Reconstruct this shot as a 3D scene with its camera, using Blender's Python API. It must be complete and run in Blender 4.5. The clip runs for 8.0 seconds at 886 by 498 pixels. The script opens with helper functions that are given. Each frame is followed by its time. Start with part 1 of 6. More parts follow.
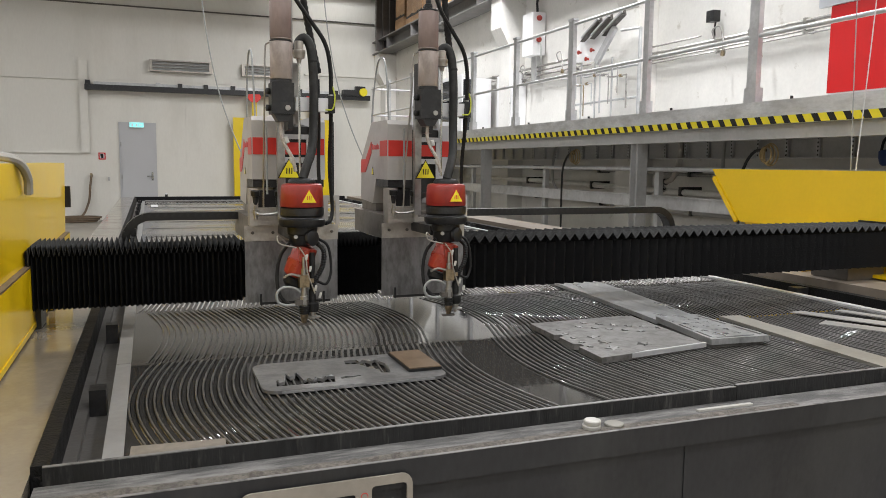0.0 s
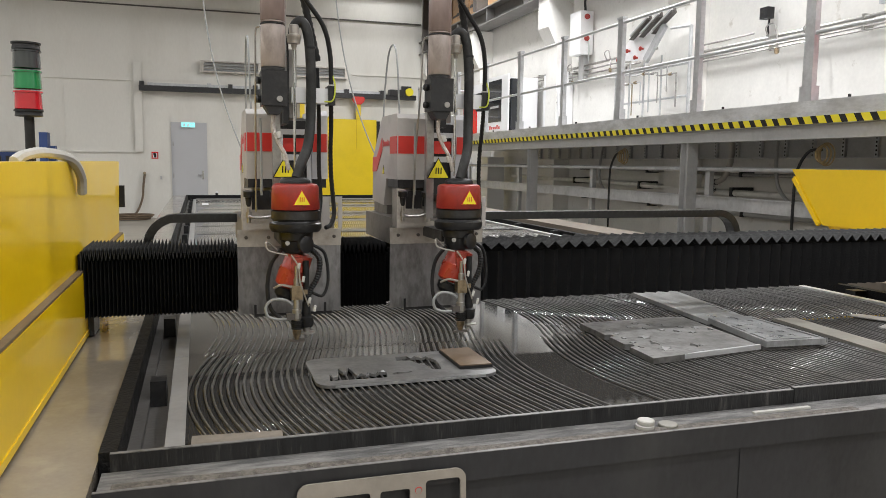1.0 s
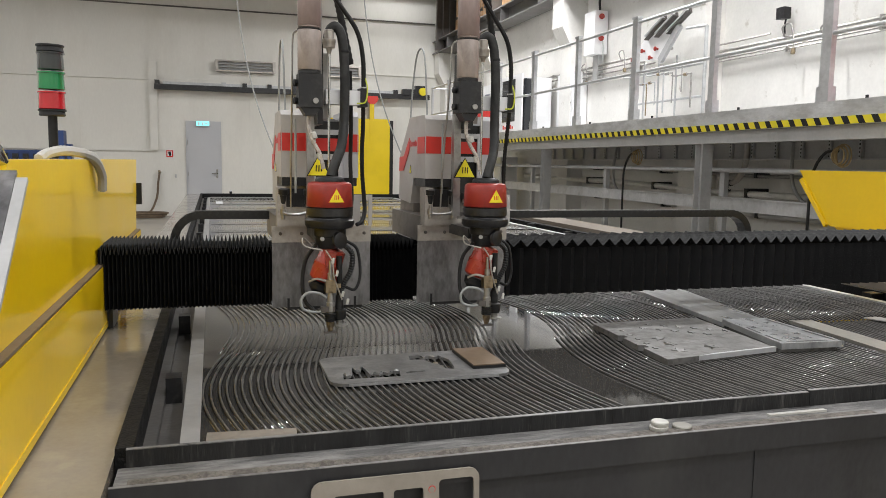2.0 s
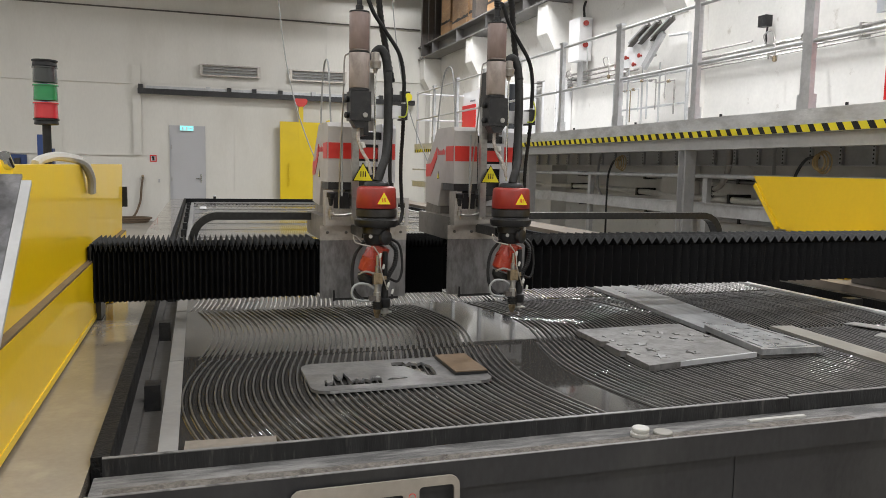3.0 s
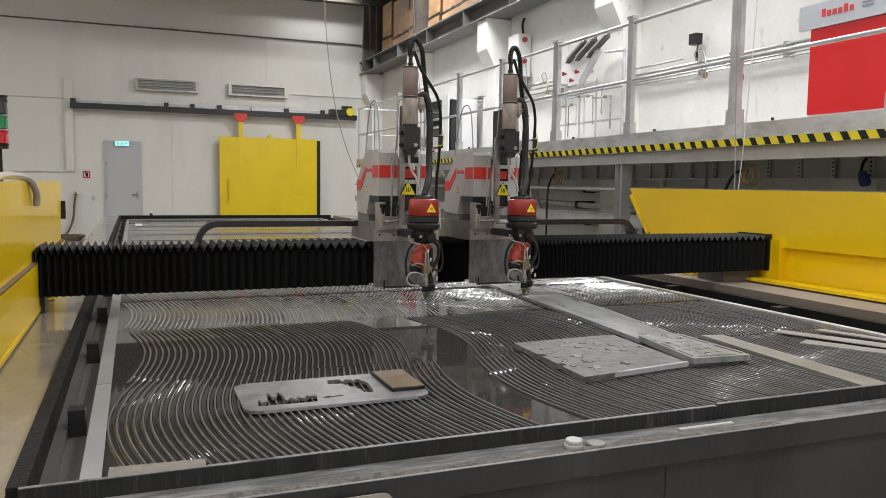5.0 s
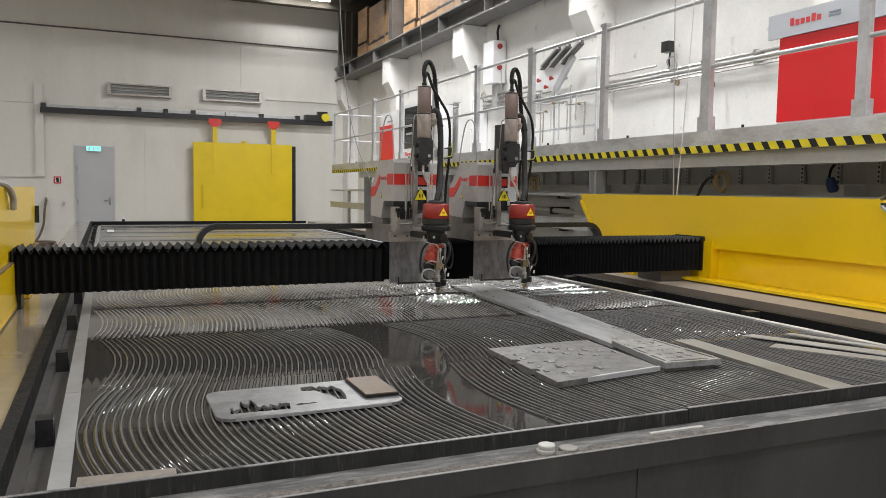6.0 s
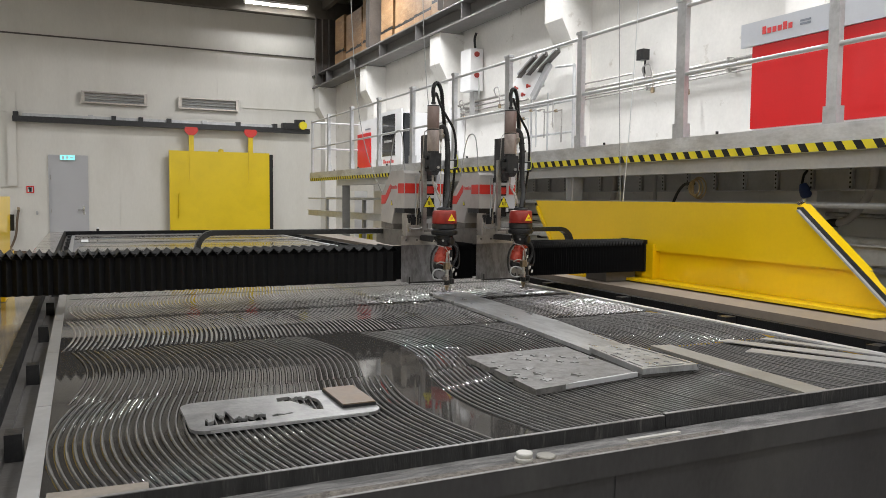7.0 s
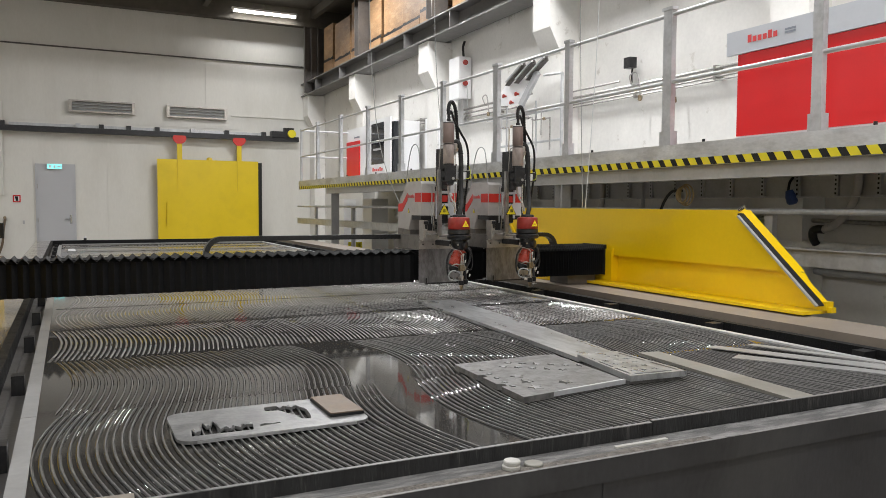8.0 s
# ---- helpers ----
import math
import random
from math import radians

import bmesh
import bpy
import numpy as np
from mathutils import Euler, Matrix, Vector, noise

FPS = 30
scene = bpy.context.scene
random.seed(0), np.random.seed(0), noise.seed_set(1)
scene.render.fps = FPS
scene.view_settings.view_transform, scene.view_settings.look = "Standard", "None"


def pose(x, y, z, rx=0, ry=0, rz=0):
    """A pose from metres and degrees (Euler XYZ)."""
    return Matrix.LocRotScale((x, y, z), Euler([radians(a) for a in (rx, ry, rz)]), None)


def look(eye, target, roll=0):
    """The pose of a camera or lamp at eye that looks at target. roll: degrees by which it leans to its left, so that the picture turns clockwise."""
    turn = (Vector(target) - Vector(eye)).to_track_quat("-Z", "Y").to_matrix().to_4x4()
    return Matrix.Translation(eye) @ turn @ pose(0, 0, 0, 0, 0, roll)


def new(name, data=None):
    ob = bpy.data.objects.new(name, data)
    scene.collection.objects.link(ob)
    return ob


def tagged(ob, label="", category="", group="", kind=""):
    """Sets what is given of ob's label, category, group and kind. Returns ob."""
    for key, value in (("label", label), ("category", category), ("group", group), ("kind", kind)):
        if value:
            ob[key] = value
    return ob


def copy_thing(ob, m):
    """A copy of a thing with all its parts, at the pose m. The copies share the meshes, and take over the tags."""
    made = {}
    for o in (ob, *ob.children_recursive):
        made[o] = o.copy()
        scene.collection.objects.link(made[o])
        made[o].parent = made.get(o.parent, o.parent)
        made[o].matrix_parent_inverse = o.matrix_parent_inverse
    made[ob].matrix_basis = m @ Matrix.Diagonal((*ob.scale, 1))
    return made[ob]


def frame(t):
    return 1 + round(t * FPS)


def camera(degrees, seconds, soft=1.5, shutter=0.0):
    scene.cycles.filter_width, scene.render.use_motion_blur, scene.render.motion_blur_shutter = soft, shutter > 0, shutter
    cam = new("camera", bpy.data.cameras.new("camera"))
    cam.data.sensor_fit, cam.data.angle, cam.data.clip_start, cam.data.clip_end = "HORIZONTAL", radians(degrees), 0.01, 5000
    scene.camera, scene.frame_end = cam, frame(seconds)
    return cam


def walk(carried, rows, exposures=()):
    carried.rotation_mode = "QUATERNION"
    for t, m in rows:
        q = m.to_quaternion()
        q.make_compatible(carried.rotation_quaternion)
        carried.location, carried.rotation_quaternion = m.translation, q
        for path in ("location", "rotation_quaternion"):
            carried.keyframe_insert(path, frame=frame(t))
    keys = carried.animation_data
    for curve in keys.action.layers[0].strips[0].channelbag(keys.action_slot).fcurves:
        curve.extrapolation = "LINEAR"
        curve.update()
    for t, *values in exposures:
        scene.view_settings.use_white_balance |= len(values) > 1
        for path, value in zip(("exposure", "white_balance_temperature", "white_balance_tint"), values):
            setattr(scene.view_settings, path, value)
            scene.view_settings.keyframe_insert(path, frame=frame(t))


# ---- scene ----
cam = camera(60.0, 8.0, soft=0.45)
PATH = [
    (0, (0.003, 0.769, 1.364), (0.714, 2.625, 1.145), 0.6),
    (0.5, (-0.012, 0.765, 1.362), (0.645, 2.641, 1.143), 0.7),
    (1, (-0.024, 0.764, 1.36), (0.58, 2.658, 1.139), 0.7),
    (1.5, (-0.031, 0.763, 1.359), (0.539, 2.667, 1.135), 0.9),
    (3, (-0.018, 0.765, 1.362), (0.591, 2.658, 1.154), 1.1),
    (3.5, (-0.009, 0.765, 1.363), (0.635, 2.648, 1.167), 1.0),
    (4, (-0.001, 0.76, 1.364), (0.678, 2.632, 1.178), 0.9),
    (4.5, (0.006, 0.761, 1.364), (0.719, 2.622, 1.187), 0.8),
    (6, (0.016, 0.751, 1.367), (0.818, 2.577, 1.214), 0.8),
    (6.5, (0.021, 0.754, 1.367), (0.848, 2.569, 1.222), 0.7),
    (7, (0.026, 0.755, 1.368), (0.878, 2.56, 1.235), 0.5),
    (7.5, (0.032, 0.754, 1.368), (0.902, 2.551, 1.247), 0.4),
    (8, (0.031, 0.749, 1.37), (0.907, 2.543, 1.257), 0.3),
]
EXPOSURES = [(0.0, 0.1), (0.5, 0.09), (1.0, 0.15), (1.5, 0.17), (3.0, 0.06), (4.0, 0.02), (6.0, -0.02), (8.0, -0.04)]
walk(cam, [(t, look(eye, target, roll)) for t, eye, target, roll in PATH],
     exposures=EXPOSURES)

# gantry travel: seconds, y of the beam's front face, x of the second cutting head's plate
TRAVEL = [
    (0.0, 3.696, 0.860), (0.25, 3.612, 0.776), (0.5, 3.531, 0.699), (0.75, 3.473, 0.652), (1.0, 3.447, 0.631),
    (1.25, 3.441, 0.626), (1.5, 3.448, 0.629), (1.75, 3.473, 0.652), (2.0, 3.523, 0.701), (2.25, 3.587, 0.765),
    (2.5, 3.655, 0.832), (2.75, 3.723, 0.901), (3.0, 3.793, 0.970), (3.25, 3.882, 1.056), (3.5, 3.973, 1.143),
    (3.75, 4.060, 1.227), (4.0, 4.148, 1.311), (4.25, 4.232, 1.396), (4.5, 4.315, 1.480), (4.75, 4.399, 1.565),
    (5.0, 4.484, 1.650), (5.25, 4.569, 1.735), (5.5, 4.654, 1.820), (5.75, 4.739, 1.904), (6.0, 4.824, 1.989),
    (6.25, 4.913, 2.076), (6.5, 5.002, 2.162), (6.75, 5.086, 2.248), (7.0, 5.170, 2.334), (7.25, 5.254, 2.421),
    (7.5, 5.337, 2.508), (7.75, 5.421, 2.593), (8.0, 5.505, 2.678),
]
GANTRY0, HEAD0 = TRAVEL[0][1], TRAVEL[0][2]

# ------------------------------------------------------------------ light
world = bpy.data.worlds.new("world")
scene.world = world
world.use_nodes = True
world.node_tree.nodes["Background"].inputs[0].default_value = (0.9, 0.95, 1.0, 1)
world.node_tree.nodes["Background"].inputs[1].default_value = 0.05
LAMP_POWER = 128.0


# ------------------------------------------------------------------ materials
def mat(name, col, rough=0.5, metal=0.0, var=0.18, scale=3.0, grain=40.0, bump=0.15, stain=None, amount=0.0,
        rvar=0.15, coat=0.0, spec=0.5, stretch=(1, 1, 1), lo=0.5, hi=0.7, islands=0.0, objects=0.0,
        film=0.15):
    """A surface with two scales of variation, an optional stain colour and fine relief."""
    m = bpy.data.materials.new(name)
    m.use_nodes = True
    nt = m.node_tree
    bsdf = nt.nodes["Principled BSDF"]
    link = nt.links.new
    tex = nt.nodes.new("ShaderNodeTexCoord")
    mp = nt.nodes.new("ShaderNodeMapping")
    mp.inputs["Scale"].default_value = stretch
    link(tex.outputs["Object"], mp.inputs[0])
    big = nt.nodes.new("ShaderNodeTexNoise")
    big.inputs["Scale"].default_value, big.inputs["Detail"].default_value = scale, 5
    fine = nt.nodes.new("ShaderNodeTexNoise")
    fine.inputs["Scale"].default_value, fine.inputs["Detail"].default_value = grain, 3
    link(mp.outputs[0], big.inputs["Vector"])
    link(mp.outputs[0], fine.inputs["Vector"])
    add = nt.nodes.new("ShaderNodeMath")
    add.operation = "MULTIPLY_ADD"
    add.inputs[1].default_value = 0.5
    link(fine.outputs["Fac"], add.inputs[0])
    link(big.outputs["Fac"], add.inputs[2])
    rng = nt.nodes.new("ShaderNodeMapRange")
    rng.inputs["From Min"].default_value, rng.inputs["From Max"].default_value = 0.45, 1.05
    rng.inputs["To Min"].default_value, rng.inputs["To Max"].default_value = 1 - var, 1 + var
    link(add.outputs[0], rng.inputs["Value"])
    mul = nt.nodes.new("ShaderNodeVectorMath")
    mul.operation = "SCALE"
    mul.inputs[0].default_value = col
    link(rng.outputs[0], mul.inputs["Scale"])
    out = mul.outputs[0]
    if islands or objects:
        geo = nt.nodes.new("ShaderNodeNewGeometry" if islands else "ShaderNodeObjectInfo")
        r2 = nt.nodes.new("ShaderNodeMapRange")
        k = islands or objects
        r2.inputs["To Min"].default_value, r2.inputs["To Max"].default_value = 1 - k, 1 + k
        link(geo.outputs["Random Per Island" if islands else "Random"], r2.inputs["Value"])
        m2 = nt.nodes.new("ShaderNodeVectorMath")
        m2.operation = "SCALE"
        link(out, m2.inputs[0])
        link(r2.outputs[0], m2.inputs["Scale"])
        out = m2.outputs[0]
    if stain:
        st = nt.nodes.new("ShaderNodeTexNoise")
        st.inputs["Scale"].default_value, st.inputs["Detail"].default_value = scale * 1.7, 8
        st.inputs["Roughness"].default_value = 0.65
        link(mp.outputs[0], st.inputs["Vector"])
        r3 = nt.nodes.new("ShaderNodeMapRange")
        r3.inputs["From Min"].default_value, r3.inputs["From Max"].default_value = lo, hi
        r3.inputs["To Max"].default_value = amount
        link(st.outputs["Fac"], r3.inputs["Value"])
        mix = nt.nodes.new("ShaderNodeMix")
        mix.data_type = "RGBA"
        mix.inputs["B"].default_value = (*stain, 1)
        link(r3.outputs[0], mix.inputs["Factor"])
        link(out, mix.inputs["A"])
        out = mix.outputs["Result"]
    link(out, bsdf.inputs["Base Color"])
    rr = nt.nodes.new("ShaderNodeMapRange")
    rr.inputs["From Min"].default_value, rr.inputs["From Max"].default_value = 0.3, 0.7
    rr.inputs["To Min"].default_value, rr.inputs["To Max"].default_value = max(0.02, rough * (1 - rvar)), min(1, rough * (1 + rvar))
    link(big.outputs["Fac"], rr.inputs["Value"])
    link(rr.outputs[0], bsdf.inputs["Roughness"])
    bsdf.inputs["Metallic"].default_value = metal
    bsdf.inputs["Specular IOR Level"].default_value = spec
    bsdf.inputs["Coat Weight"].default_value = coat
    bsdf.inputs["Coat Roughness"].default_value = film
    if bump:
        b = nt.nodes.new("ShaderNodeBump")
        b.inputs["Strength"].default_value, b.inputs["Distance"].default_value = bump, 0.01
        link(add.outputs[0], b.inputs["Height"])
        link(b.outputs[0], bsdf.inputs["Normal"])
    return m


def glow(name, col, power):
    m = bpy.data.materials.new(name)
    m.use_nodes = True
    b = m.node_tree.nodes["Principled BSDF"]
    b.inputs["Base Color"].default_value = (*col, 1)
    b.inputs["Emission Color"].default_value = (*col, 1)
    b.inputs["Emission Strength"].default_value = power
    return m


WALL = mat("wall_paint", (0.70, 0.685, 0.635), 0.7, var=0.06, scale=0.6, grain=25, bump=0.05, stain=(0.50, 0.475, 0.41), amount=0.45, lo=0.5, hi=0.8, stretch=(1, 1, 0.35))
WALL_R = mat("old_white_paint", (0.735, 0.72, 0.685), 0.65, var=0.08, scale=2.6, grain=26, bump=0.2, stain=(0.40, 0.36, 0.30), amount=0.6, lo=0.62, hi=0.7)
CONCRETE = mat("concrete_floor", (0.36, 0.33, 0.28), 0.45, var=0.15, scale=0.8, grain=14, bump=0.1, stain=(0.2, 0.18, 0.15), amount=0.6)
CEIL = mat("dark_roof", (0.085, 0.075, 0.06), 0.8, var=0.3, scale=1.0, grain=8, stretch=(1, 6, 1))
TANK = mat("black_tank_paint", (0.009, 0.009, 0.0095), 0.6, var=0.4, scale=14, grain=130, bump=0.6, stain=(0.12, 0.12, 0.117), amount=0.5, lo=0.66, hi=0.74, spec=0.18)
RIM = mat("black_rim_paint", (0.018, 0.018, 0.018), 0.5, var=0.5, scale=7, grain=45, bump=0.3, stain=(0.13, 0.12, 0.11), amount=0.55, lo=0.56, hi=0.72, stretch=(6, 6, 0.7), spec=0.35)
LEDGE = mat("dusty_ledge", (0.085, 0.083, 0.08), 0.65, var=0.5, scale=9, grain=260, bump=0.5, stain=(0.27, 0.262, 0.25), amount=0.8, lo=0.42, hi=0.62, stretch=(0.45, 2.2, 1))
GRIT = mat("caked_abrasive_grit", (0.15, 0.135, 0.115), 0.75, var=0.5, scale=40, grain=350, bump=0.9, stain=(0.07, 0.06, 0.052), amount=0.8, lo=0.45, hi=0.6)
STRIP = mat("galvanised_strip", (0.34, 0.335, 0.325), 0.42, 0.3, var=0.15, scale=6, grain=40, bump=0.08, stain=(0.28, 0.28, 0.275), amount=0.5, lo=0.5, hi=0.66)
# slat sides kept much darker than the slats' top edges
SLAT = mat("dark_slat_side", (0.045, 0.044, 0.042), 0.5, 0.1, var=0.3, scale=9, grain=90, bump=0.03, stain=(0.02, 0.02, 0.02), amount=0.5, lo=0.5, hi=0.64, spec=0.3)
WATER = mat("murky_tank_water", (0.041, 0.0385, 0.035), 0.045, var=0.12, scale=1.2, grain=14, bump=0.02, spec=0.5, rvar=0.3)
FILM = mat("water_clinging_to_slats", (0.016, 0.015, 0.014), 0.035, var=0.1, scale=5, grain=40, bump=0.0, spec=0.4)
PLINTH = mat("wet_concrete_bed", (0.21, 0.185, 0.15), 0.10, var=0.15, scale=5, grain=90, bump=0.012, stain=(0.30, 0.265, 0.21), amount=0.55, lo=0.5, hi=0.7, rvar=0.7, spec=0.7)
PLINTH_R = mat("concrete_bed", (0.215, 0.18, 0.145), 0.5, var=0.12, scale=2.2, grain=30, bump=0.1, stain=(0.24, 0.2, 0.16), amount=0.5)
YELLOW = mat("yellow_paint", (0.86, 0.57, 0.002), 0.34, var=0.05, scale=2, grain=45, bump=0.04, coat=0.4, film=0.06)
YDOOR = mat("yellow_door_paint", (0.75, 0.545, 0.006), 0.4, var=0.06, scale=2, grain=50, bump=0.04, stain=(0.6, 0.43, 0.01), amount=0.3)
BELLOWS = mat("black_bellows_cloth", (0.0065, 0.0065, 0.007), 0.7, var=0.3, scale=14, grain=150, bump=0.2, stain=(0.016, 0.016, 0.016), amount=0.5, lo=0.5, hi=0.75, spec=0.2)
# top folds painted paler than the fronts, for dust and light from above
BELLOWS_TOP = mat("dusty_lit_bellows_cloth", (0.014, 0.014, 0.014), 0.75, var=0.3, scale=14, grain=150, bump=0.2, stain=(0.12, 0.12, 0.118), amount=0.6, lo=0.42, hi=0.66, spec=0.25)
RUBBER = mat("black_rubber", (0.011, 0.011, 0.011), 0.5, var=0.3, scale=20, grain=120, bump=0.2, stain=(0.05, 0.05, 0.05), amount=0.3, spec=0.35)
CHAIN = mat("black_chain_plastic", (0.013, 0.013, 0.013), 0.3, var=0.3, scale=20, grain=120, bump=0.1, stain=(0.06, 0.06, 0.06), amount=0.4)
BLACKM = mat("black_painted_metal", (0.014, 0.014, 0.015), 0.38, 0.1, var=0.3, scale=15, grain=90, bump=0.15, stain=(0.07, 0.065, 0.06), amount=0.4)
PALESHEET = mat("pale_grey_sheet", (0.56, 0.56, 0.575), 0.35, var=0.06, scale=6, grain=120, bump=0.03, stain=(0.4, 0.39, 0.37), amount=0.3)
BRAID = mat("braided_steel_hose", (0.40, 0.36, 0.32), 0.45, 0.5, var=0.3, scale=60, grain=400, bump=0.4, stain=(0.25, 0.2, 0.17), amount=0.6)
GREYHOSE = mat("matt_grey_rubber_hose", (0.025, 0.025, 0.024), 0.6, var=0.25, scale=14, grain=120, bump=0.15, stain=(0.07, 0.068, 0.065), amount=0.5, spec=0.3)
SADDLE = mat("grimy_beige_casting", (0.20, 0.183, 0.163), 0.5, 0.2, var=0.2, scale=9, grain=80, bump=0.1, stain=(0.08, 0.07, 0.06), amount=0.6)
GREYCOV = mat("grey_cover_paint", (0.44, 0.415, 0.39), 0.38, var=0.06, scale=6, grain=120, bump=0.05, stain=(0.26, 0.24, 0.21), amount=0.35)
REDP = mat("red_paint", (0.62, 0.03, 0.02), 0.35, var=0.08, scale=8, grain=80, bump=0.03)
REDHEAD = mat("dull_red_housing", (0.29, 0.026, 0.018), 0.36, var=0.15, scale=14, grain=80, bump=0.06, stain=(0.09, 0.03, 0.02), amount=0.5)
REDPANEL = mat("red_panel", (0.62, 0.008, 0.010), 0.35, var=0.04, scale=3, grain=60, bump=0.02)
ORANGE = mat("orange_red_wrist", (0.33, 0.036, 0.018), 0.28, var=0.2, scale=20, grain=90, bump=0.08, stain=(0.1, 0.03, 0.015), amount=0.6)
STEELP = mat("stainless_sheet", (0.27, 0.265, 0.27), 0.36, 0.8, var=0.3, scale=9, grain=50, bump=0.06, stain=(0.12, 0.115, 0.112), amount=0.7, lo=0.45, hi=0.62, stretch=(1.5, 1.5, 0.6))
STEEL = mat("dull_steel", (0.42, 0.41, 0.39), 0.35, 0.85, var=0.18, scale=14, grain=80, bump=0.08, stain=(0.16, 0.14, 0.12), amount=0.5)
CHROME = mat("bright_steel", (0.6, 0.6, 0.58), 0.2, 1.0, var=0.1, scale=14, grain=80, bump=0.04)
BRASS = mat("worn_brass", (0.32, 0.25, 0.16), 0.35, 0.85, var=0.25, scale=30, grain=120, bump=0.1, stain=(0.1, 0.08, 0.05), amount=0.6)
ROSE = mat("brown_anodised_tube", (0.205, 0.148, 0.128), 0.5, 0.15, var=0.2, scale=14, grain=90, bump=0.05, stain=(0.15, 0.115, 0.10), amount=0.6, stretch=(1, 1, 0.35))
SMOKETUBE = mat("cloudy_brown_tube", (0.30, 0.25, 0.22), 0.45, var=0.28, scale=12, grain=60, bump=0.03, stain=(0.16, 0.125, 0.105), amount=0.7, lo=0.45, hi=0.65, stretch=(1, 1, 0.5))
TAUPE = mat("beige_bracket_metal", (0.44, 0.41, 0.37), 0.4, 0.6, var=0.15, scale=12, grain=80, bump=0.06, stain=(0.2, 0.17, 0.13), amount=0.5)
GALV = mat("galvanised_steel", (0.53, 0.535, 0.54), 0.42, 0.35, var=0.2, scale=5, grain=35, bump=0.06, stain=(0.32, 0.32, 0.315), amount=0.55)
GREYSTEEL = mat("grey_painted_steel", (0.46, 0.46, 0.455), 0.45, 0.25, var=0.12, scale=3, grain=40, bump=0.06, stain=(0.26, 0.25, 0.24), amount=0.4)
DARKSTEEL = mat("dark_steel_beam", (0.10, 0.09, 0.082), 0.5, 0.3, var=0.25, scale=3, grain=30, bump=0.1, stain=(0.16, 0.13, 0.1), amount=0.4)
CRANE = mat("grey_brown_crane_steel", (0.15, 0.145, 0.14), 0.5, 0.2, var=0.2, scale=3, grain=30, bump=0.08, stain=(0.24, 0.22, 0.2), amount=0.4)
DOORG = mat("grey_door_paint", (0.47, 0.475, 0.49), 0.5, var=0.04, scale=2, grain=60, bump=0.02)
WHITEP = mat("white_enamel", (0.78, 0.78, 0.78), 0.35, var=0.04, scale=3, grain=60, bump=0.02)
WOOD = mat("stained_plywood", (0.30, 0.175, 0.085), 0.6, var=0.4, scale=1.6, grain=20, bump=0.15, stain=(0.52, 0.36, 0.2), amount=0.5, stretch=(1, 1, 3), islands=0.25)
WOODBLK = mat("brown_plate", (0.14, 0.098, 0.062), 0.5, var=0.25, scale=12, grain=60, bump=0.08, stain=(0.17, 0.14, 0.11), amount=0.4, spec=0.35)
BOARD = mat("wet_grey_board", (0.19, 0.165, 0.135), 0.6, var=0.2, scale=12, grain=70, bump=0.15, stain=(0.12, 0.105, 0.085), amount=0.5)
CARD = mat("wet_cardboard", (0.28, 0.25, 0.21), 0.6, var=0.15, scale=8, grain=60, bump=0.1)
ALU = mat("cut_aluminium_plate", (0.25, 0.247, 0.24), 0.42, 0.55, var=0.28, scale=11, grain=70, bump=0.14, stain=(0.16, 0.16, 0.158), amount=0.75, lo=0.46, hi=0.62)
SAND = mat("sand_stained_plate", (0.175, 0.171, 0.163), 0.5, 0.4, var=0.3, scale=14, grain=70, bump=0.2, stain=(0.10, 0.095, 0.088), amount=0.75, lo=0.46, hi=0.6)
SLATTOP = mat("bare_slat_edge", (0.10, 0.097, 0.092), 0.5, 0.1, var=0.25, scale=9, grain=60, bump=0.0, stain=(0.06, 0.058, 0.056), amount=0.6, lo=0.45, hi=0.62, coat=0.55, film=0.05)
# far slat tops: the reflected end wall's sheen is put into the colour
SHEENTOP = mat("far_slat_edge_sheen", (0.42, 0.412, 0.40), 0.3, 0.5, var=0.15, scale=9, grain=60, bump=0.0, stain=(0.34, 0.33, 0.32), amount=0.5, lo=0.45, hi=0.62, coat=0.6, film=0.06)
LOFTWALL = mat("dim_loft_plaster", (0.26, 0.235, 0.2), 0.8, var=0.25, scale=1.2, grain=20, bump=0.15, stain=(0.14, 0.115, 0.09), amount=0.6)
RAILT = mat("bright_tube_rail", (0.56, 0.565, 0.57), 0.38, 0.45, var=0.12, scale=5, grain=40, bump=0.03)
FASCIA = mat("worn_galvanised_plate", (0.60, 0.605, 0.61), 0.36, 0.3, var=0.22, scale=3, grain=40, bump=0.06, stain=(0.36, 0.355, 0.345), amount=0.7, lo=0.46, hi=0.66, stretch=(1, 0.7, 1.6))
FRONTW = mat("dusty_black_front", (0.026, 0.026, 0.028), 0.5, var=0.35, scale=3, grain=70, bump=0.15, stain=(0.05, 0.05, 0.048), amount=0.6, lo=0.45, hi=0.7, spec=0.38, stretch=(1, 1, 0.5))
CHANNEL = mat("grey_channel_floor", (0.075, 0.07, 0.064), 0.4, var=0.25, scale=7, grain=60, bump=0.15, stain=(0.09, 0.087, 0.083), amount=0.6, lo=0.46, hi=0.62)
LONGALU = mat("rolled_aluminium", (0.47, 0.475, 0.475), 0.3, 0.6, var=0.22, scale=5, grain=50, bump=0.05, stain=(0.25, 0.25, 0.248), amount=0.65, lo=0.44, hi=0.62, stretch=(2.5, 0.6, 1))
PIPEW = mat("white_plastic_pipe", (0.74, 0.73, 0.70), 0.4, var=0.08, scale=6, grain=60, bump=0.03, stain=(0.4, 0.38, 0.34), amount=0.4)
PALEHOSE = mat("pale_grey_hose", (0.55, 0.56, 0.55), 0.4, var=0.08, scale=20, grain=80, bump=0.0)
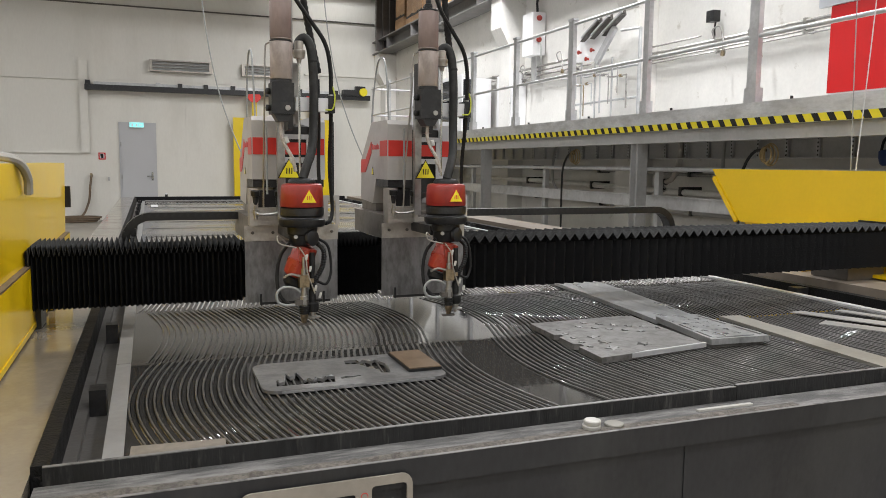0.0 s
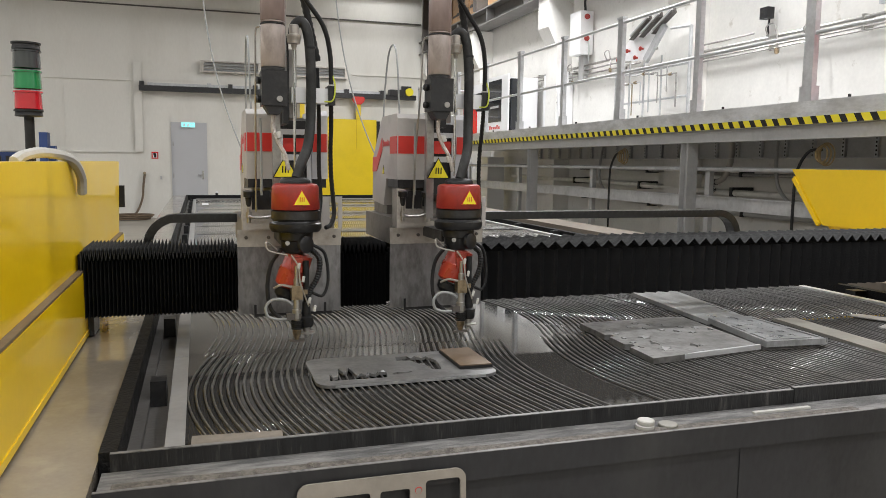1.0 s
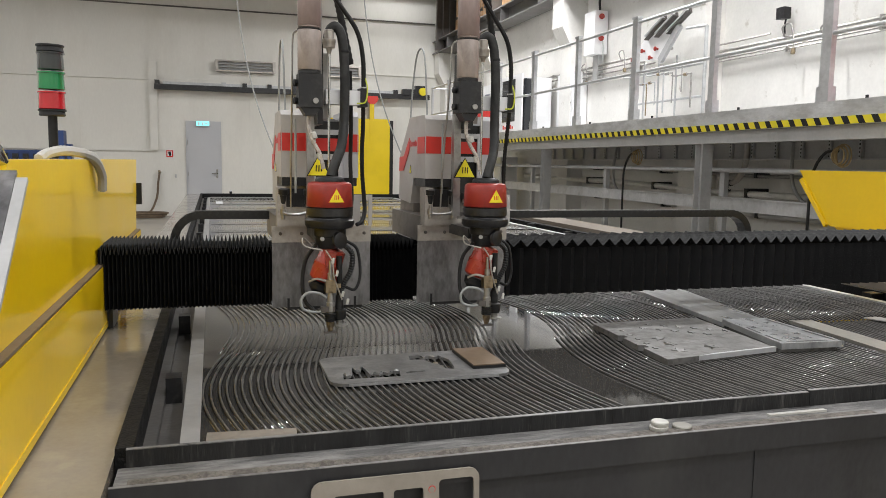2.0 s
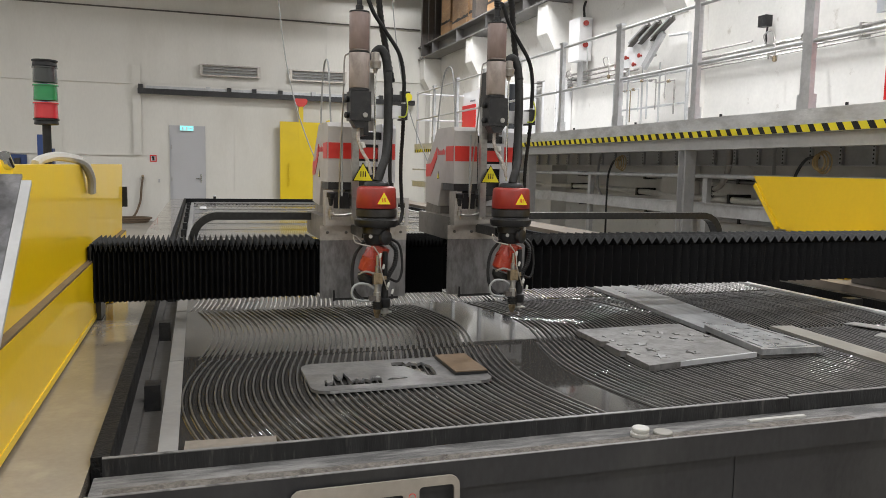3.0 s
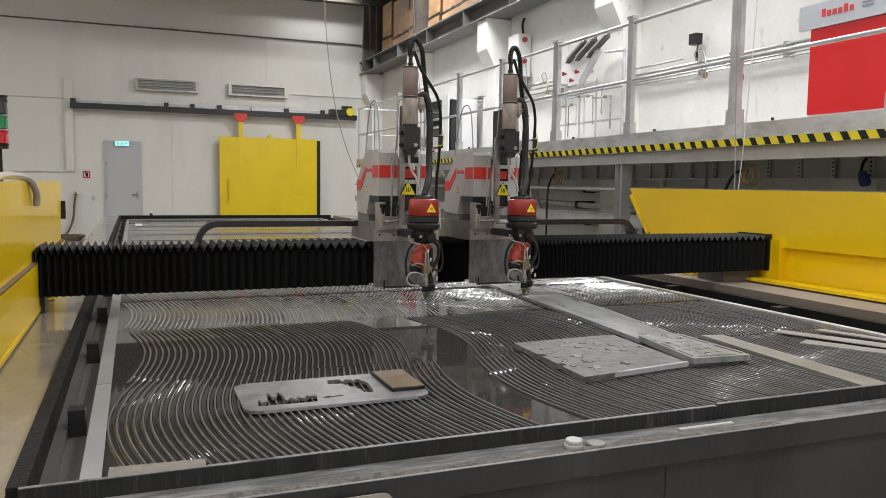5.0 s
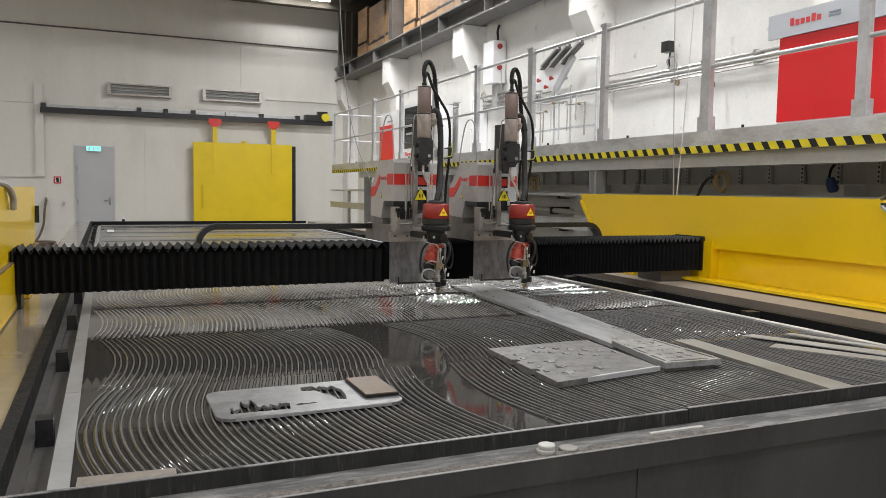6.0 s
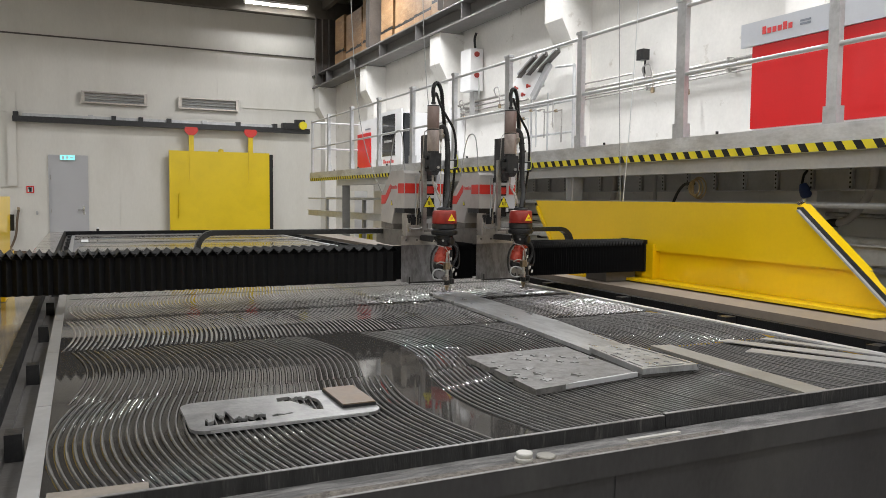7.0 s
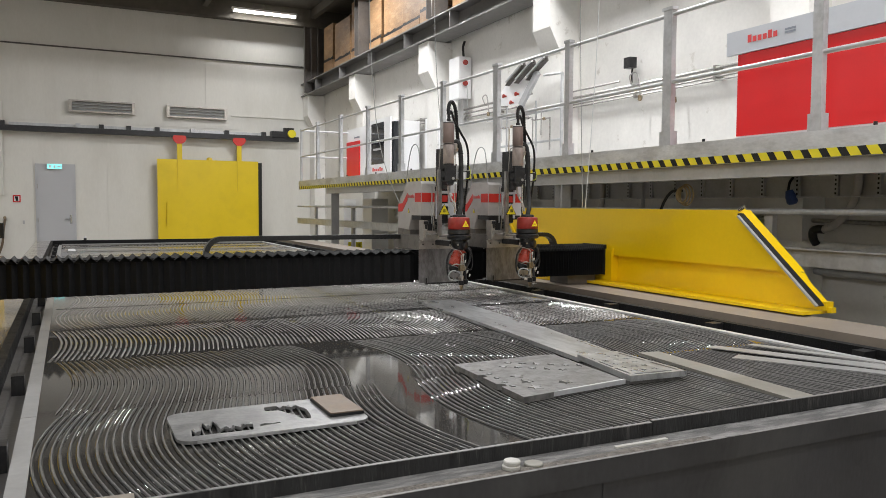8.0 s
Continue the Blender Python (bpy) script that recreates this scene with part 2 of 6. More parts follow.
WORN = mat("worn_bare_edge", (0.19, 0.185, 0.178), 0.5, 0.2, var=0.4, scale=9, grain=80, bump=0.1, stain=(0.05, 0.05, 0.048), amount=0.9, lo=0.55, hi=0.66)
KHAKI = mat("dull_bar", (0.24, 0.23, 0.20), 0.5, 0.4, var=0.15, scale=6, grain=50, bump=0.1)
CLEARGREY = mat("grey_plastic_tube", (0.30, 0.31, 0.30), 0.35, var=0.1, scale=30, grain=100, bump=0.0)
OCHRE = mat("ochre_cable_sheath", (0.33, 0.235, 0.10), 0.5, var=0.15, scale=20, grain=90, bump=0.05)
OFFWHITE = mat("offwhite_plastic", (0.45, 0.44, 0.405), 0.45, var=0.08, scale=20, grain=100, bump=0.05, stain=(0.36, 0.33, 0.28), amount=0.4)
SIGNY = mat("sign_yellow", (0.8, 0.68, 0.02), 0.4, var=0.03, bump=0.0)
EARTH = mat("yellow_green_wire", (0.55, 0.6, 0.05), 0.4, var=0.1, bump=0.0)
SIGNK = mat("sign_black", (0.012, 0.012, 0.012), 0.5, var=0.1, bump=0.0, spec=0.3)
PRINTR = mat("print_red", (0.6, 0.05, 0.05), 0.4, var=0.05, bump=0.0)
PRINTG = mat("print_grey", (0.22, 0.24, 0.28), 0.4, var=0.05, bump=0.0)
BLUE = mat("blue_paint", (0.02, 0.05, 0.17), 0.4, var=0.1)
BAND = mat("label_silver", (0.52, 0.54, 0.57), 0.35, 0.3, var=0.04, bump=0.0)
DARKGLASS = mat("dark_glass", (0.02, 0.022, 0.025), 0.08, var=0.05, bump=0.0)
LENSR = mat("red_lens", (0.45, 0.012, 0.02), 0.12, var=0.1, bump=0.0, coat=0.5)
LENSG = mat("green_lens", (0.01, 0.20, 0.06), 0.12, var=0.1, bump=0.0, coat=0.5)
LENSK = mat("smoke_lens", (0.03, 0.035, 0.035), 0.12, var=0.1, bump=0.0, coat=0.5)
TUBE = glow("lit_tube", (1.0, 0.97, 0.9), 9.0)
EXIT = glow("lit_exit_sign", (0.22, 0.72, 0.72), 1.1)


# ------------------------------------------------------------------ mesh helpers
def box(bm, x0, x1, y0, y1, z0, z1, m=None):
    """An axis-aligned block; m turns it."""
    v = [bm.verts.new(m @ Vector(p) if m else p) for p in
         ((x0, y0, z0), (x1, y0, z0), (x1, y1, z0), (x0, y1, z0), (x0, y0, z1), (x1, y0, z1), (x1, y1, z1), (x0, y1, z1))]
    for f in ((3, 2, 1, 0), (4, 5, 6, 7), (0, 1, 5, 4), (1, 2, 6, 5), (2, 3, 7, 6), (3, 0, 4, 7)):
        bm.faces.new([v[i] for i in f])
    return v


def ring(bm, centre, axis, r, seg, start=0.0):
    a = Vector(axis).normalized()
    u = a.orthogonal().normalized()
    w = a.cross(u)
    return [bm.verts.new(Vector(centre) + r * (math.cos(start + 2 * math.pi * i / seg) * u + math.sin(start + 2 * math.pi * i / seg) * w)) for i in range(seg)]


def lathe(bm, base, axis, rows, seg=24):
    """A turned body: rows of (distance along the axis, radius)."""
    base, axis = Vector(base), Vector(axis).normalized()
    last = None
    for d, r in rows:
        now = ring(bm, base + d * axis, axis, max(r, 1e-4), seg)
        if last:
            for i in range(seg):
                bm.faces.new((last[i], last[(i + 1) % seg], now[(i + 1) % seg], now[i]))
        else:
            bm.faces.new(now[::-1])
        last = now
    bm.faces.new(last)


def rod(bm, a, b, r, seg=12):
    a, b = Vector(a), Vector(b)
    lathe(bm, a, b - a, ((0, r), ((b - a).length, r)), seg)


def tube(bm, pts, r, seg=10, ribs=0.0):
    """A hose through points, smoothed; ribs: corrugation."""
    p = [Vector(q) for q in pts]
    q = [2 * p[0] - p[1], *p, 2 * p[-1] - p[-2]]
    path = []
    n = 12 if ribs else 7
    for i in range(1, len(q) - 2):
        for k in range(n):
            t = k / n
            a, b, c, d = q[i - 1:i + 3]
            path.append(0.5 * (2 * b + (c - a) * t + (2 * a - 5 * b + 4 * c - d) * t * t + (3 * b - a - 3 * c + d) * t ** 3))
    path.append(p[-1])
    u, last = None, None
    for i, c in enumerate(path):
        t = (path[min(i + 1, len(path) - 1)] - path[max(i - 1, 0)]).normalized()
        u = (u - t * u.dot(t)).normalized() if u else t.orthogonal().normalized()
        w = t.cross(u)
        rr = r * (1 + ribs * (i % 2))
        now = [bm.verts.new(c + rr * (math.cos(2 * math.pi * k / seg) * u + math.sin(2 * math.pi * k / seg) * w)) for k in range(seg)]
        if last:
            for k in range(seg):
                bm.faces.new((last[k], last[(k + 1) % seg], now[(k + 1) % seg], now[k]))
        else:
            bm.faces.new(now[::-1])
        last = now
    bm.faces.new(last)


def prism(bm, outline, axis, lo, hi):
    """A flat outline pushed along x, y or z from lo to hi; outline points are the two other coordinates in order."""
    def at(p, d):
        return {"x": (d, p[0], p[1]), "y": (p[0], d, p[1]), "z": (p[0], p[1], d)}[axis]
    a = [bm.verts.new(at(p, lo)) for p in outline]
    b = [bm.verts.new(at(p, hi)) for p in outline]
    bm.faces.new(a)
    bm.faces.new(b[::-1])
    for i in range(len(a)):
        j = (i + 1) % len(a)
        bm.faces.new((a[j], a[i], b[i], b[j]))


def bev(bm, w, seg=2):
    bmesh.ops.bevel(bm, geom=[e for e in bm.edges if len(e.link_faces) == 2 and e.calc_face_angle(0) > 0.6], offset=w, segments=seg, affect="EDGES", clamp_overlap=True)
    return bm


def finish(bm, name, material, smooth=False):
    bmesh.ops.recalc_face_normals(bm, faces=bm.faces)
    me = bpy.data.meshes.new(name)
    bm.to_mesh(me)
    bm.free()
    me.materials.append(material)
    for p in me.polygons:
        p.use_smooth = smooth
    if smooth:
        for e in me.edges:
            e.use_edge_sharp = False
        me.set_sharp_from_angle(angle=radians(38))
    return me


def part(name, bm, material, parent, label="", smooth=False):
    ob = new(name, finish(bm, name, material, smooth))
    ob.parent = parent
    return tagged(ob, label)


def thing(name, label, category, group="", at=(0, 0, 0)):
    ob = new(name)
    ob.empty_display_size = 0.1
    ob.location = at
    return tagged(ob, label, category, group)


def setting(name, bm, material, label="", smooth=False):
    return tagged(new(name, finish(bm, name, material, smooth)), label, kind="structure")


def B(*args, w=0.0):
    bm = bmesh.new()
    box(bm, *args)
    return bev(bm, w) if w else bm


def R(a, b, r, seg=12):
    bm = bmesh.new()
    rod(bm, a, b, r, seg)
    return bm


def Lh(base, axis, rows, seg=24):
    bm = bmesh.new()
    lathe(bm, base, axis, rows, seg)
    return bm


def T(pts, r, seg=10, ribs=0.0):
    bm = bmesh.new()
    tube(bm, pts, r, seg, ribs)
    return bm


# ------------------------------------------------------------------ hall
X0, X1, Y0, Y1, ZC = -9.0, 5.95, -7.0, 20.2, 6.2


def hall():
    setting("floor", B(X0 - 0.3, X1 + 0.9, Y0 - 0.3, Y1 + 0.3, -0.3, 0.0), CONCRETE, "worn brownish concrete hall floor")
    bm = bmesh.new()
    box(bm, X0, X1 + 0.6, Y1, Y1 + 0.3, 0, ZC)
    wall = setting("wall_north", bm, WALL, "off-white painted end wall of wide panels")
    setting("wall_south", B(X0, X1 + 0.6, Y0 - 0.3, Y0, 0, ZC), WALL)
    setting("wall_west", B(X0 - 0.3, X0, Y0, Y1, 0, ZC), WALL)
    setting("wall_east", B(X1, X1 + 0.3, Y0, Y1, 0, 4.45), WALL_R, "whitewashed old masonry wall with chips and stains")
    setting("wall_loft", B(X1 + 0.6, X1 + 0.9, Y0, Y1, 4.45, ZC), LOFTWALL)
    setting("loft_floor", B(X1 - 0.15, X1 + 0.6, Y0, Y1, 4.45, 4.53), DARKSTEEL)
    setting("ceiling", B(X0, X1 + 0.9, Y0, Y1, ZC, ZC + 0.2), CEIL, "dark ribbed roof")
    # wide seams and ledges of the end wall
    for x, z0, z1 in ((0.876, 0, 2.95), (-2.9, 1.55, 3.19), (-6.0, 0, 5.2), (3.1, 3.75, 4.88)):
        setting("trim", B(x - 0.012, x + 0.012, Y1 - 0.012, Y1, z0, z1), WALL)
    setting("trim", B(X0, X1 - 0.45, Y1 - 0.03, Y1, 4.87, 4.90), DARKSTEEL, "dark seam between wall panels")
    setting("trim", B(X0, -1.3, Y1 - 0.05, Y1, 3.18, 3.215), WALL)
    setting("trim", B(X0, -1.35, Y1 - 0.05, Y1, 1.53, 1.57), WALL)
    setting("trim", B(3.7, X1 - 0.4, Y1 - 0.04, Y1, 3.54, 3.565), WALL)
    setting("trim", B(-1.4, -1.23, Y1 - 0.09, Y1, 1.55, 3.6), WALL, "shallow white wall pier")
    setting("trim", B(-1.3, 3.9, Y1 - 0.012, Y1, 3.22, 3.30), WALL)
    # roof beams across the hall
    for y in (2.0, 5.5, 9.0, 12.5, 16.0, 19.7):
        setting("roof_beam", B(X0, X1 + 0.6, y - 0.12, y + 0.12, 5.78, ZC), CEIL, "dark roof beam")
    for x in (-6.0, -3.0, 0.0, 3.0, 5.6):
        setting("roof_purlin", B(x - 0.06, x + 0.06, Y0, Y1, 5.99, ZC), CEIL)


def ceiling_lamp(x, y, power, z=5.93):
    lamp = thing("ceiling_light", "long lit fluorescent tube fitting under the roof, most rows added unseen", "lamp", "hall lights", (x, y, z))
    part("housing", B(-0.78, 0.78, -0.04, 0.04, 0.035, 0.08, w=0.01), WHITEP, lamp)
    part("tube", R((-0.75, 0, 0.0), (0.75, 0, 0.0), 0.03), TUBE, lamp, "glowing white tube", True)
    for s in (-0.75, 0.75):
        part("holder", B(s - 0.015, s + 0.015, -0.03, 0.03, -0.03, 0.035), WHITEP, lamp)
    part("hanger", R((0, 0, 0.08), (0, 0, ZC - z - 0.001), 0.006, 6), DARKSTEEL, lamp)
    light = bpy.data.lights.new("ceiling_light_glow", "AREA")
    light.shape, light.size, light.size_y, light.energy, light.color = "RECTANGLE", 1.5, 0.07, power, (0.975, 0.98, 1.0)
    ob = new("ceiling_light_glow", light)
    ob.matrix_world = look((x, y, z - 0.032), (x, y + 0.001, 0))


def door():
    d = tagged(new("door_1"), "grey steel door with a transom, closed", kind="structure")
    y = Y1
    part("door_frame", B(-0.615, 0.195, y - 0.04, y, 0, 2.26), DOORG, d, "light grey frame and transom panel")
    part("leaf", B(-0.565, 0.145, y - 0.06, y - 0.043, 0.01, 1.99, w=0.004), DOORG, d, "light grey door leaf")
    bm = R((0.09, y - 0.06, 1.02), (0.09, y - 0.11, 1.02), 0.012)
    rod(bm, (0.09, y - 0.105, 1.02), (-0.03, y - 0.105, 1.02), 0.011)
    box(bm, 0.07, 0.11, y - 0.068, y - 0.06, 0.92, 1.12)
    part("door_handle", bm, CHROME, d, "steel lever handle")
    for z in (0.3, 1.0, 1.75):
        part("hinge", R((-0.572, y - 0.065, z - 0.05), (-0.572, y - 0.065, z + 0.05), 0.01), STEEL, d)
    s = thing("exit_sign", "lit green running-figure exit sign over the door", "sign", at=(-0.225, y - 0.07, 2.2))
    part("case", B(-0.155, 0.155, -0.03, 0.025, -0.06, 0.06, w=0.006), WHITEP, s)
    part("face", B(-0.148, 0.148, -0.034, -0.0305, -0.053, 0.053), EXIT, s, "glowing green face")
    part("symbol", B(-0.02, 0.02, -0.038, -0.0345, -0.04, 0.03), WHITEP, s, "white door symbol")
    part("symbol", B(-0.11, -0.07, -0.038, -0.0345, -0.04, 0.03), WHITEP, s, "white door symbol")
    bm = bmesh.new()
    prism(bm, ((0.05, 0.0), (0.08, 0.03), (0.08, 0.012), (0.125, 0.012), (0.125, -0.012), (0.08, -0.012), (0.08, -0.03)), "y", -0.038, -0.0345)
    part("symbol", bm, WHITEP, s, "white arrow symbol")
    s = thing("fire_sign", "red and white fire equipment sign", "sign", at=(-0.985, y - 0.01, 1.475))
    part("plate", B(-0.075, 0.075, -0.008, 0.0, -0.08, 0.08), REDPANEL, s)
    part("symbol", B(-0.05, 0.05, -0.0125, -0.0085, -0.055, 0.055), WHITEP, s)
    bm = B(-0.02, 0.03, -0.017, -0.013, -0.05, 0.05)
    box(bm, -0.035, -0.02, -0.017, -0.013, 0.0, 0.05)
    part("pictogram", bm, SIGNK, s)


def wall_vent(x0, x1, z0, z1):
    v = thing("wall_heater", "steel louvred radiant heater on the end wall", "heater", "wall heaters", (x0, Y1 - 0.02, z0))
    w, h = x1 - x0, z1 - z0
    bm = B(0, w, -0.02, 0.0, 0, h)
    part("backing", bm, STEEL, v)
    bm = bmesh.new()
    box(bm, 0, w, -0.14, -0.021, h - 0.03, h)
    box(bm, 0, w, -0.14, -0.021, 0, 0.03)
    box(bm, 0, 0.07, -0.14, -0.021, 0.0305, h - 0.0305)
    box(bm, w - 0.07, w, -0.14, -0.021, 0.0305, h - 0.0305)
    part("frame", bm, TAUPE, v, "dull metal frame")
    for k in range(3):
        z = 0.055 + k * (h - 0.09) / 2.6
        m = Matrix.Translation((0, -0.09, z)) @ Matrix.Rotation(radians(35), 4, "X")
        bm = bmesh.new()
        box(bm, 0.072, w - 0.072, -0.03, 0.03, -0.008, 0.008, m)
        part("slat", bm, RAILT, v, "bright reflector slat")


def sliding_door():
    y = Y1
    rail = thing("door_rail", "dark steel sliding door rail with brackets on the end wall", "rail")
    bm = B(-1.28, 5.32, y - 0.28, y - 0.14, 2.955, 3.075, w=0.006)
    part("track", bm, BLACKM, rail)
    for x in (-1.22, 0.27, 0.75, 1.33, 1.95, 2.75, 3.55, 4.45):
        part("bracket", B(x - 0.05, x + 0.05, y - 0.24, y, 3.08, 3.17), BLACKM if x not in (0.27, 2.75) else GALV, rail)
    part("cover", B(-1.1, 4.4, y - 0.13, y - 0.02, 3.08, 3.15), GALV, rail, "pale cover strip")
    part("motor", B(4.62, 5.0, y - 0.32, y - 0.1, 3.05, 3.2, w=0.01), BLACKM, rail, "black door drive box")
    bm = Lh((5.13, y - 0.34, 3.15), (0, 1, 0), ((0, 0.06), (0.0, 0.1), (0.2, 0.1), (0.22, 0.06)), 20)
    part("end_stop", bm, SIGNY, rail, "yellow round rubber stop", True)
    part("end_block", B(4.95, 5.2, y - 0.25, y - 0.12, 3.08, 3.3, w=0.01), BLACKM, rail)
    d = thing("sliding_door", "yellow steel sliding door hanging from two red trolleys", "door")
    part("leaf", B(1.93, 4.28, y - 0.30, y - 0.19, 0.05, 2.43, w=0.008), YDOOR, d, "plain yellow door leaf")
    part("dark_edge", B(4.283, 4.375, y - 0.28, y - 0.17, 0.05, 2.40), RUBBER, d, "black rubber edge")
    for x in (2.43, 3.82):
        bm = B(x - 0.05, x + 0.05, y - 0.315, y - 0.30, 1.7, 2.43)
        box(bm, x - 0.055, x + 0.055, y - 0.32, y - 0.25, 2.432, 2.80)
        part("hanger_strap", bm, YDOOR, d)
        bm = bmesh.new()
        prism(bm, ((x - 0.16, 2.93), (x - 0.13, 2.99), (x + 0.13, 2.99), (x + 0.16, 2.93), (x + 0.13, 2.86), (x + 0.06, 2.80), (x - 0.06, 2.80), (x - 0.13, 2.86)), "y", y - 0.34, y - 0.285)
        part("trolley", bev(bm, 0.008), REDP, d, "red door trolley")
    part("lifting_eye", Lh((3.12, y - 0.25, 2.43), (0, 0, 1), ((0, 0.07), (0.05, 0.06), (0.07, 0.02)), 12), YDOOR, d)
    part("pull", R((2.13, y - 0.34, 0.86), (2.13, y - 0.34, 1.42), 0.014), YDOOR, d)


def hose_on_wall():
    h = thing("water_hose", "brown hose hanging on the wall and coiled on the floor", "hose")
    y = Y1 - 0.06
    pts = [(-1.22, y, 1.02), (-1.25, y - 0.05, 0.8), (-1.3, y - 0.05, 0.4), (-1.5, y - 0.2, 0.06), (-2.0, y - 0.4, 0.03)]
    part("hose", T(pts, 0.025), WOODBLK, h, "", True)
    for k in range(3):
        part("coil", T([(-1.55 + 0.45 * math.cos(a * 0.7) + 0.04 * k, y - 0.55 + 0.3 * math.sin(a * 0.7), 0.03 + 0.04 * k) for a in range(10)], 0.022), WOODBLK, h, "", True)
    part("tap", R((-1.22, y + 0.05, 1.02), (-1.22, y - 0.06, 1.06), 0.03), BRASS, h)
    s = thing("wall_socket", "small grey wall switch", "switch", at=(-0.86, Y1 - 0.02, 0.95))
    part("case", B(-0.02, 0.02, -0.02, 0.02, -0.04, 0.04, w=0.005), GREYSTEEL, s)


# ------------------------------------------------------------------ east side: columns, crane beam, loft
def east_side():
    for y in (-1.75, 1.85, 5.5, 9.13, 12.75, 16.4, 19.95):
        bm = B(X1 - 0.28, X1 - 0.002, y - 0.2, y + 0.2, 0, 3.3)
        prism(bm, ((X1 - 0.28, 3.301), (X1 - 0.002, 3.301), (X1 - 0.002, 4.12), (X1 - 0.45, 4.12), (X1 - 0.45, 3.62)), "y", y - 0.2, y + 0.2)
        setting("column", bm, WALL_R, "whitewashed concrete column with a corbel")
        bm = B(X1 - 0.35, X1 - 0.05, y - 0.12, y - 0.10, 4.56, ZC)
        box(bm, X1 - 0.35, X1 - 0.05, y + 0.10, y + 0.12, 4.56, ZC)
        box(bm, X1 - 0.21, X1 - 0.19, y - 0.0995, y + 0.0995, 4.56, ZC)
        setting("steel_column", bm, DARKSTEEL, "dark steel roof column")
    bm = B(X1 - 0.5, X1 - 0.1, Y0, Y1, 4.125, 4.15)
    box(bm, X1 - 0.32, X1 - 0.29, Y0, Y1, 4.151, 4.42)
    box(bm, X1 - 0.5, X1 - 0.1, Y0, Y1, 4.421, 4.446)
    setting("crane_beam", bm, CRANE, "grey steel crane runway beam along the wall")
    for k in range(16):
        y = -4.7 + 1.82 * k
        setting("beam_stiffener", B(X1 - 0.49, X1 - 0.322, y - 0.01, y + 0.01, 4.152, 4.42), CRANE)
    bm = B(X1 - 0.57, X1 - 0.02, Y1 - 0.55, Y1 - 0.53, 4.16, ZC)
    for k in range(4):
        box(bm, X1 - 0.57 + 0.17 * k, X1 - 0.55 + 0.17 * k, Y1 - 0.62, Y1 - 0.551, 4.16, ZC)
    setting("steel_column", bm, DARKSTEEL, "dark ribbed steel corner column")
    # boards stored on the loft
    random.seed(5)
    y = -1.0
    while y < 19.4:
        w = random.uniform(0.7, 1.25)
        near = min((-1.75, 1.85, 5.5, 9.13, 12.75, 16.4, 19.95), key=lambda c: abs(c - (y + w / 2)))
        if y < near + 0.15 and y + w > near - 0.15:
            if y > near - 0.75:
                y = max(y, near + 0.16)
                continue
            w = near - 0.16 - y
        h = random.uniform(1.0, 1.4)
        z = 4.531
        crate = thing("plywood_crate", "brown plywood transport crate on the loft", "crate", "crates on the loft", (X1 - 0.13, y, z))
        dx = random.uniform(0.0, 0.07)
        low = random.uniform(0.24, 0.36)
        part("side_board", B(dx, dx + 0.45, 0.006, w - 0.006, low + 0.02, h, w=0.012), WOOD, crate)
        part("base_board", B(dx - 0.02, dx + 0.45, 0.02, w - 0.02, 0, low, w=0.01), WOOD, crate)
        for a in (0.03, w - 0.1):
            part("batten", B(dx + 0.02, dx + 0.4, a, a + 0.07, low + 0.0005, low + 0.0195), DARKSTEEL, crate)
        bm = bmesh.new()
        n = 9
        lip = [(0.01 + (w - 0.02) * k / n, low + 0.05 + random.uniform(0.0, 0.035)) for k in range(n + 1)]
        prism(bm, [(0.01, low + 0.005), (w - 0.01, low + 0.005)] + lip[::-1], "x", dx - 0.008, dx - 0.002)
        part("torn_foil", bm, RUBBER, crate, "torn dark plastic foil along the joint")
        y += w + random.choice((0.01, 0.02, 0.03, 0.16))
    # switch box with red sockets on a column
    s = thing("socket_box", "grey switch box with two red power sockets", "box", at=(X1 - 0.02, 12.0, 3.1))
    part("case", B(-0.22, 0, -0.18, 0.18, 0, 0.66, w=0.01), WHITEP, s)
    part("cable", T([(-0.1, -0.2, 0.25), (-0.1, -0.24, 0.1), (-0.05, -0.15, -0.05), (-0.02, -0.1, -0.3)], 0.012, 6), PALEHOSE, s, "", True)
    for z in (0.25, 0.58):
        part("socket", Lh((-0.12, -0.18, z), (-0.3, -1, -0.35), ((0, 0.03), (0.04, 0.03), (0.041, 0.042), (0.075, 0.042), (0.08, 0.03)), 14), REDHEAD, s, "red round socket", True)
    part("conduit", T([(-0.05, 0, 0.7), (-0.05, 0.02, 0.85), (-0.02, 0.02, 0.95)], 0.02), BLACKM, s, "", True)
    part("bracket", B(-0.1, -0.02, -0.08, 0.08, -0.4, -0.001), GREYSTEEL, s)


# ------------------------------------------------------------------ raised platform
PX, PZ, PY0, PY1 = 4.2, 1.845, -2.0, 15.9


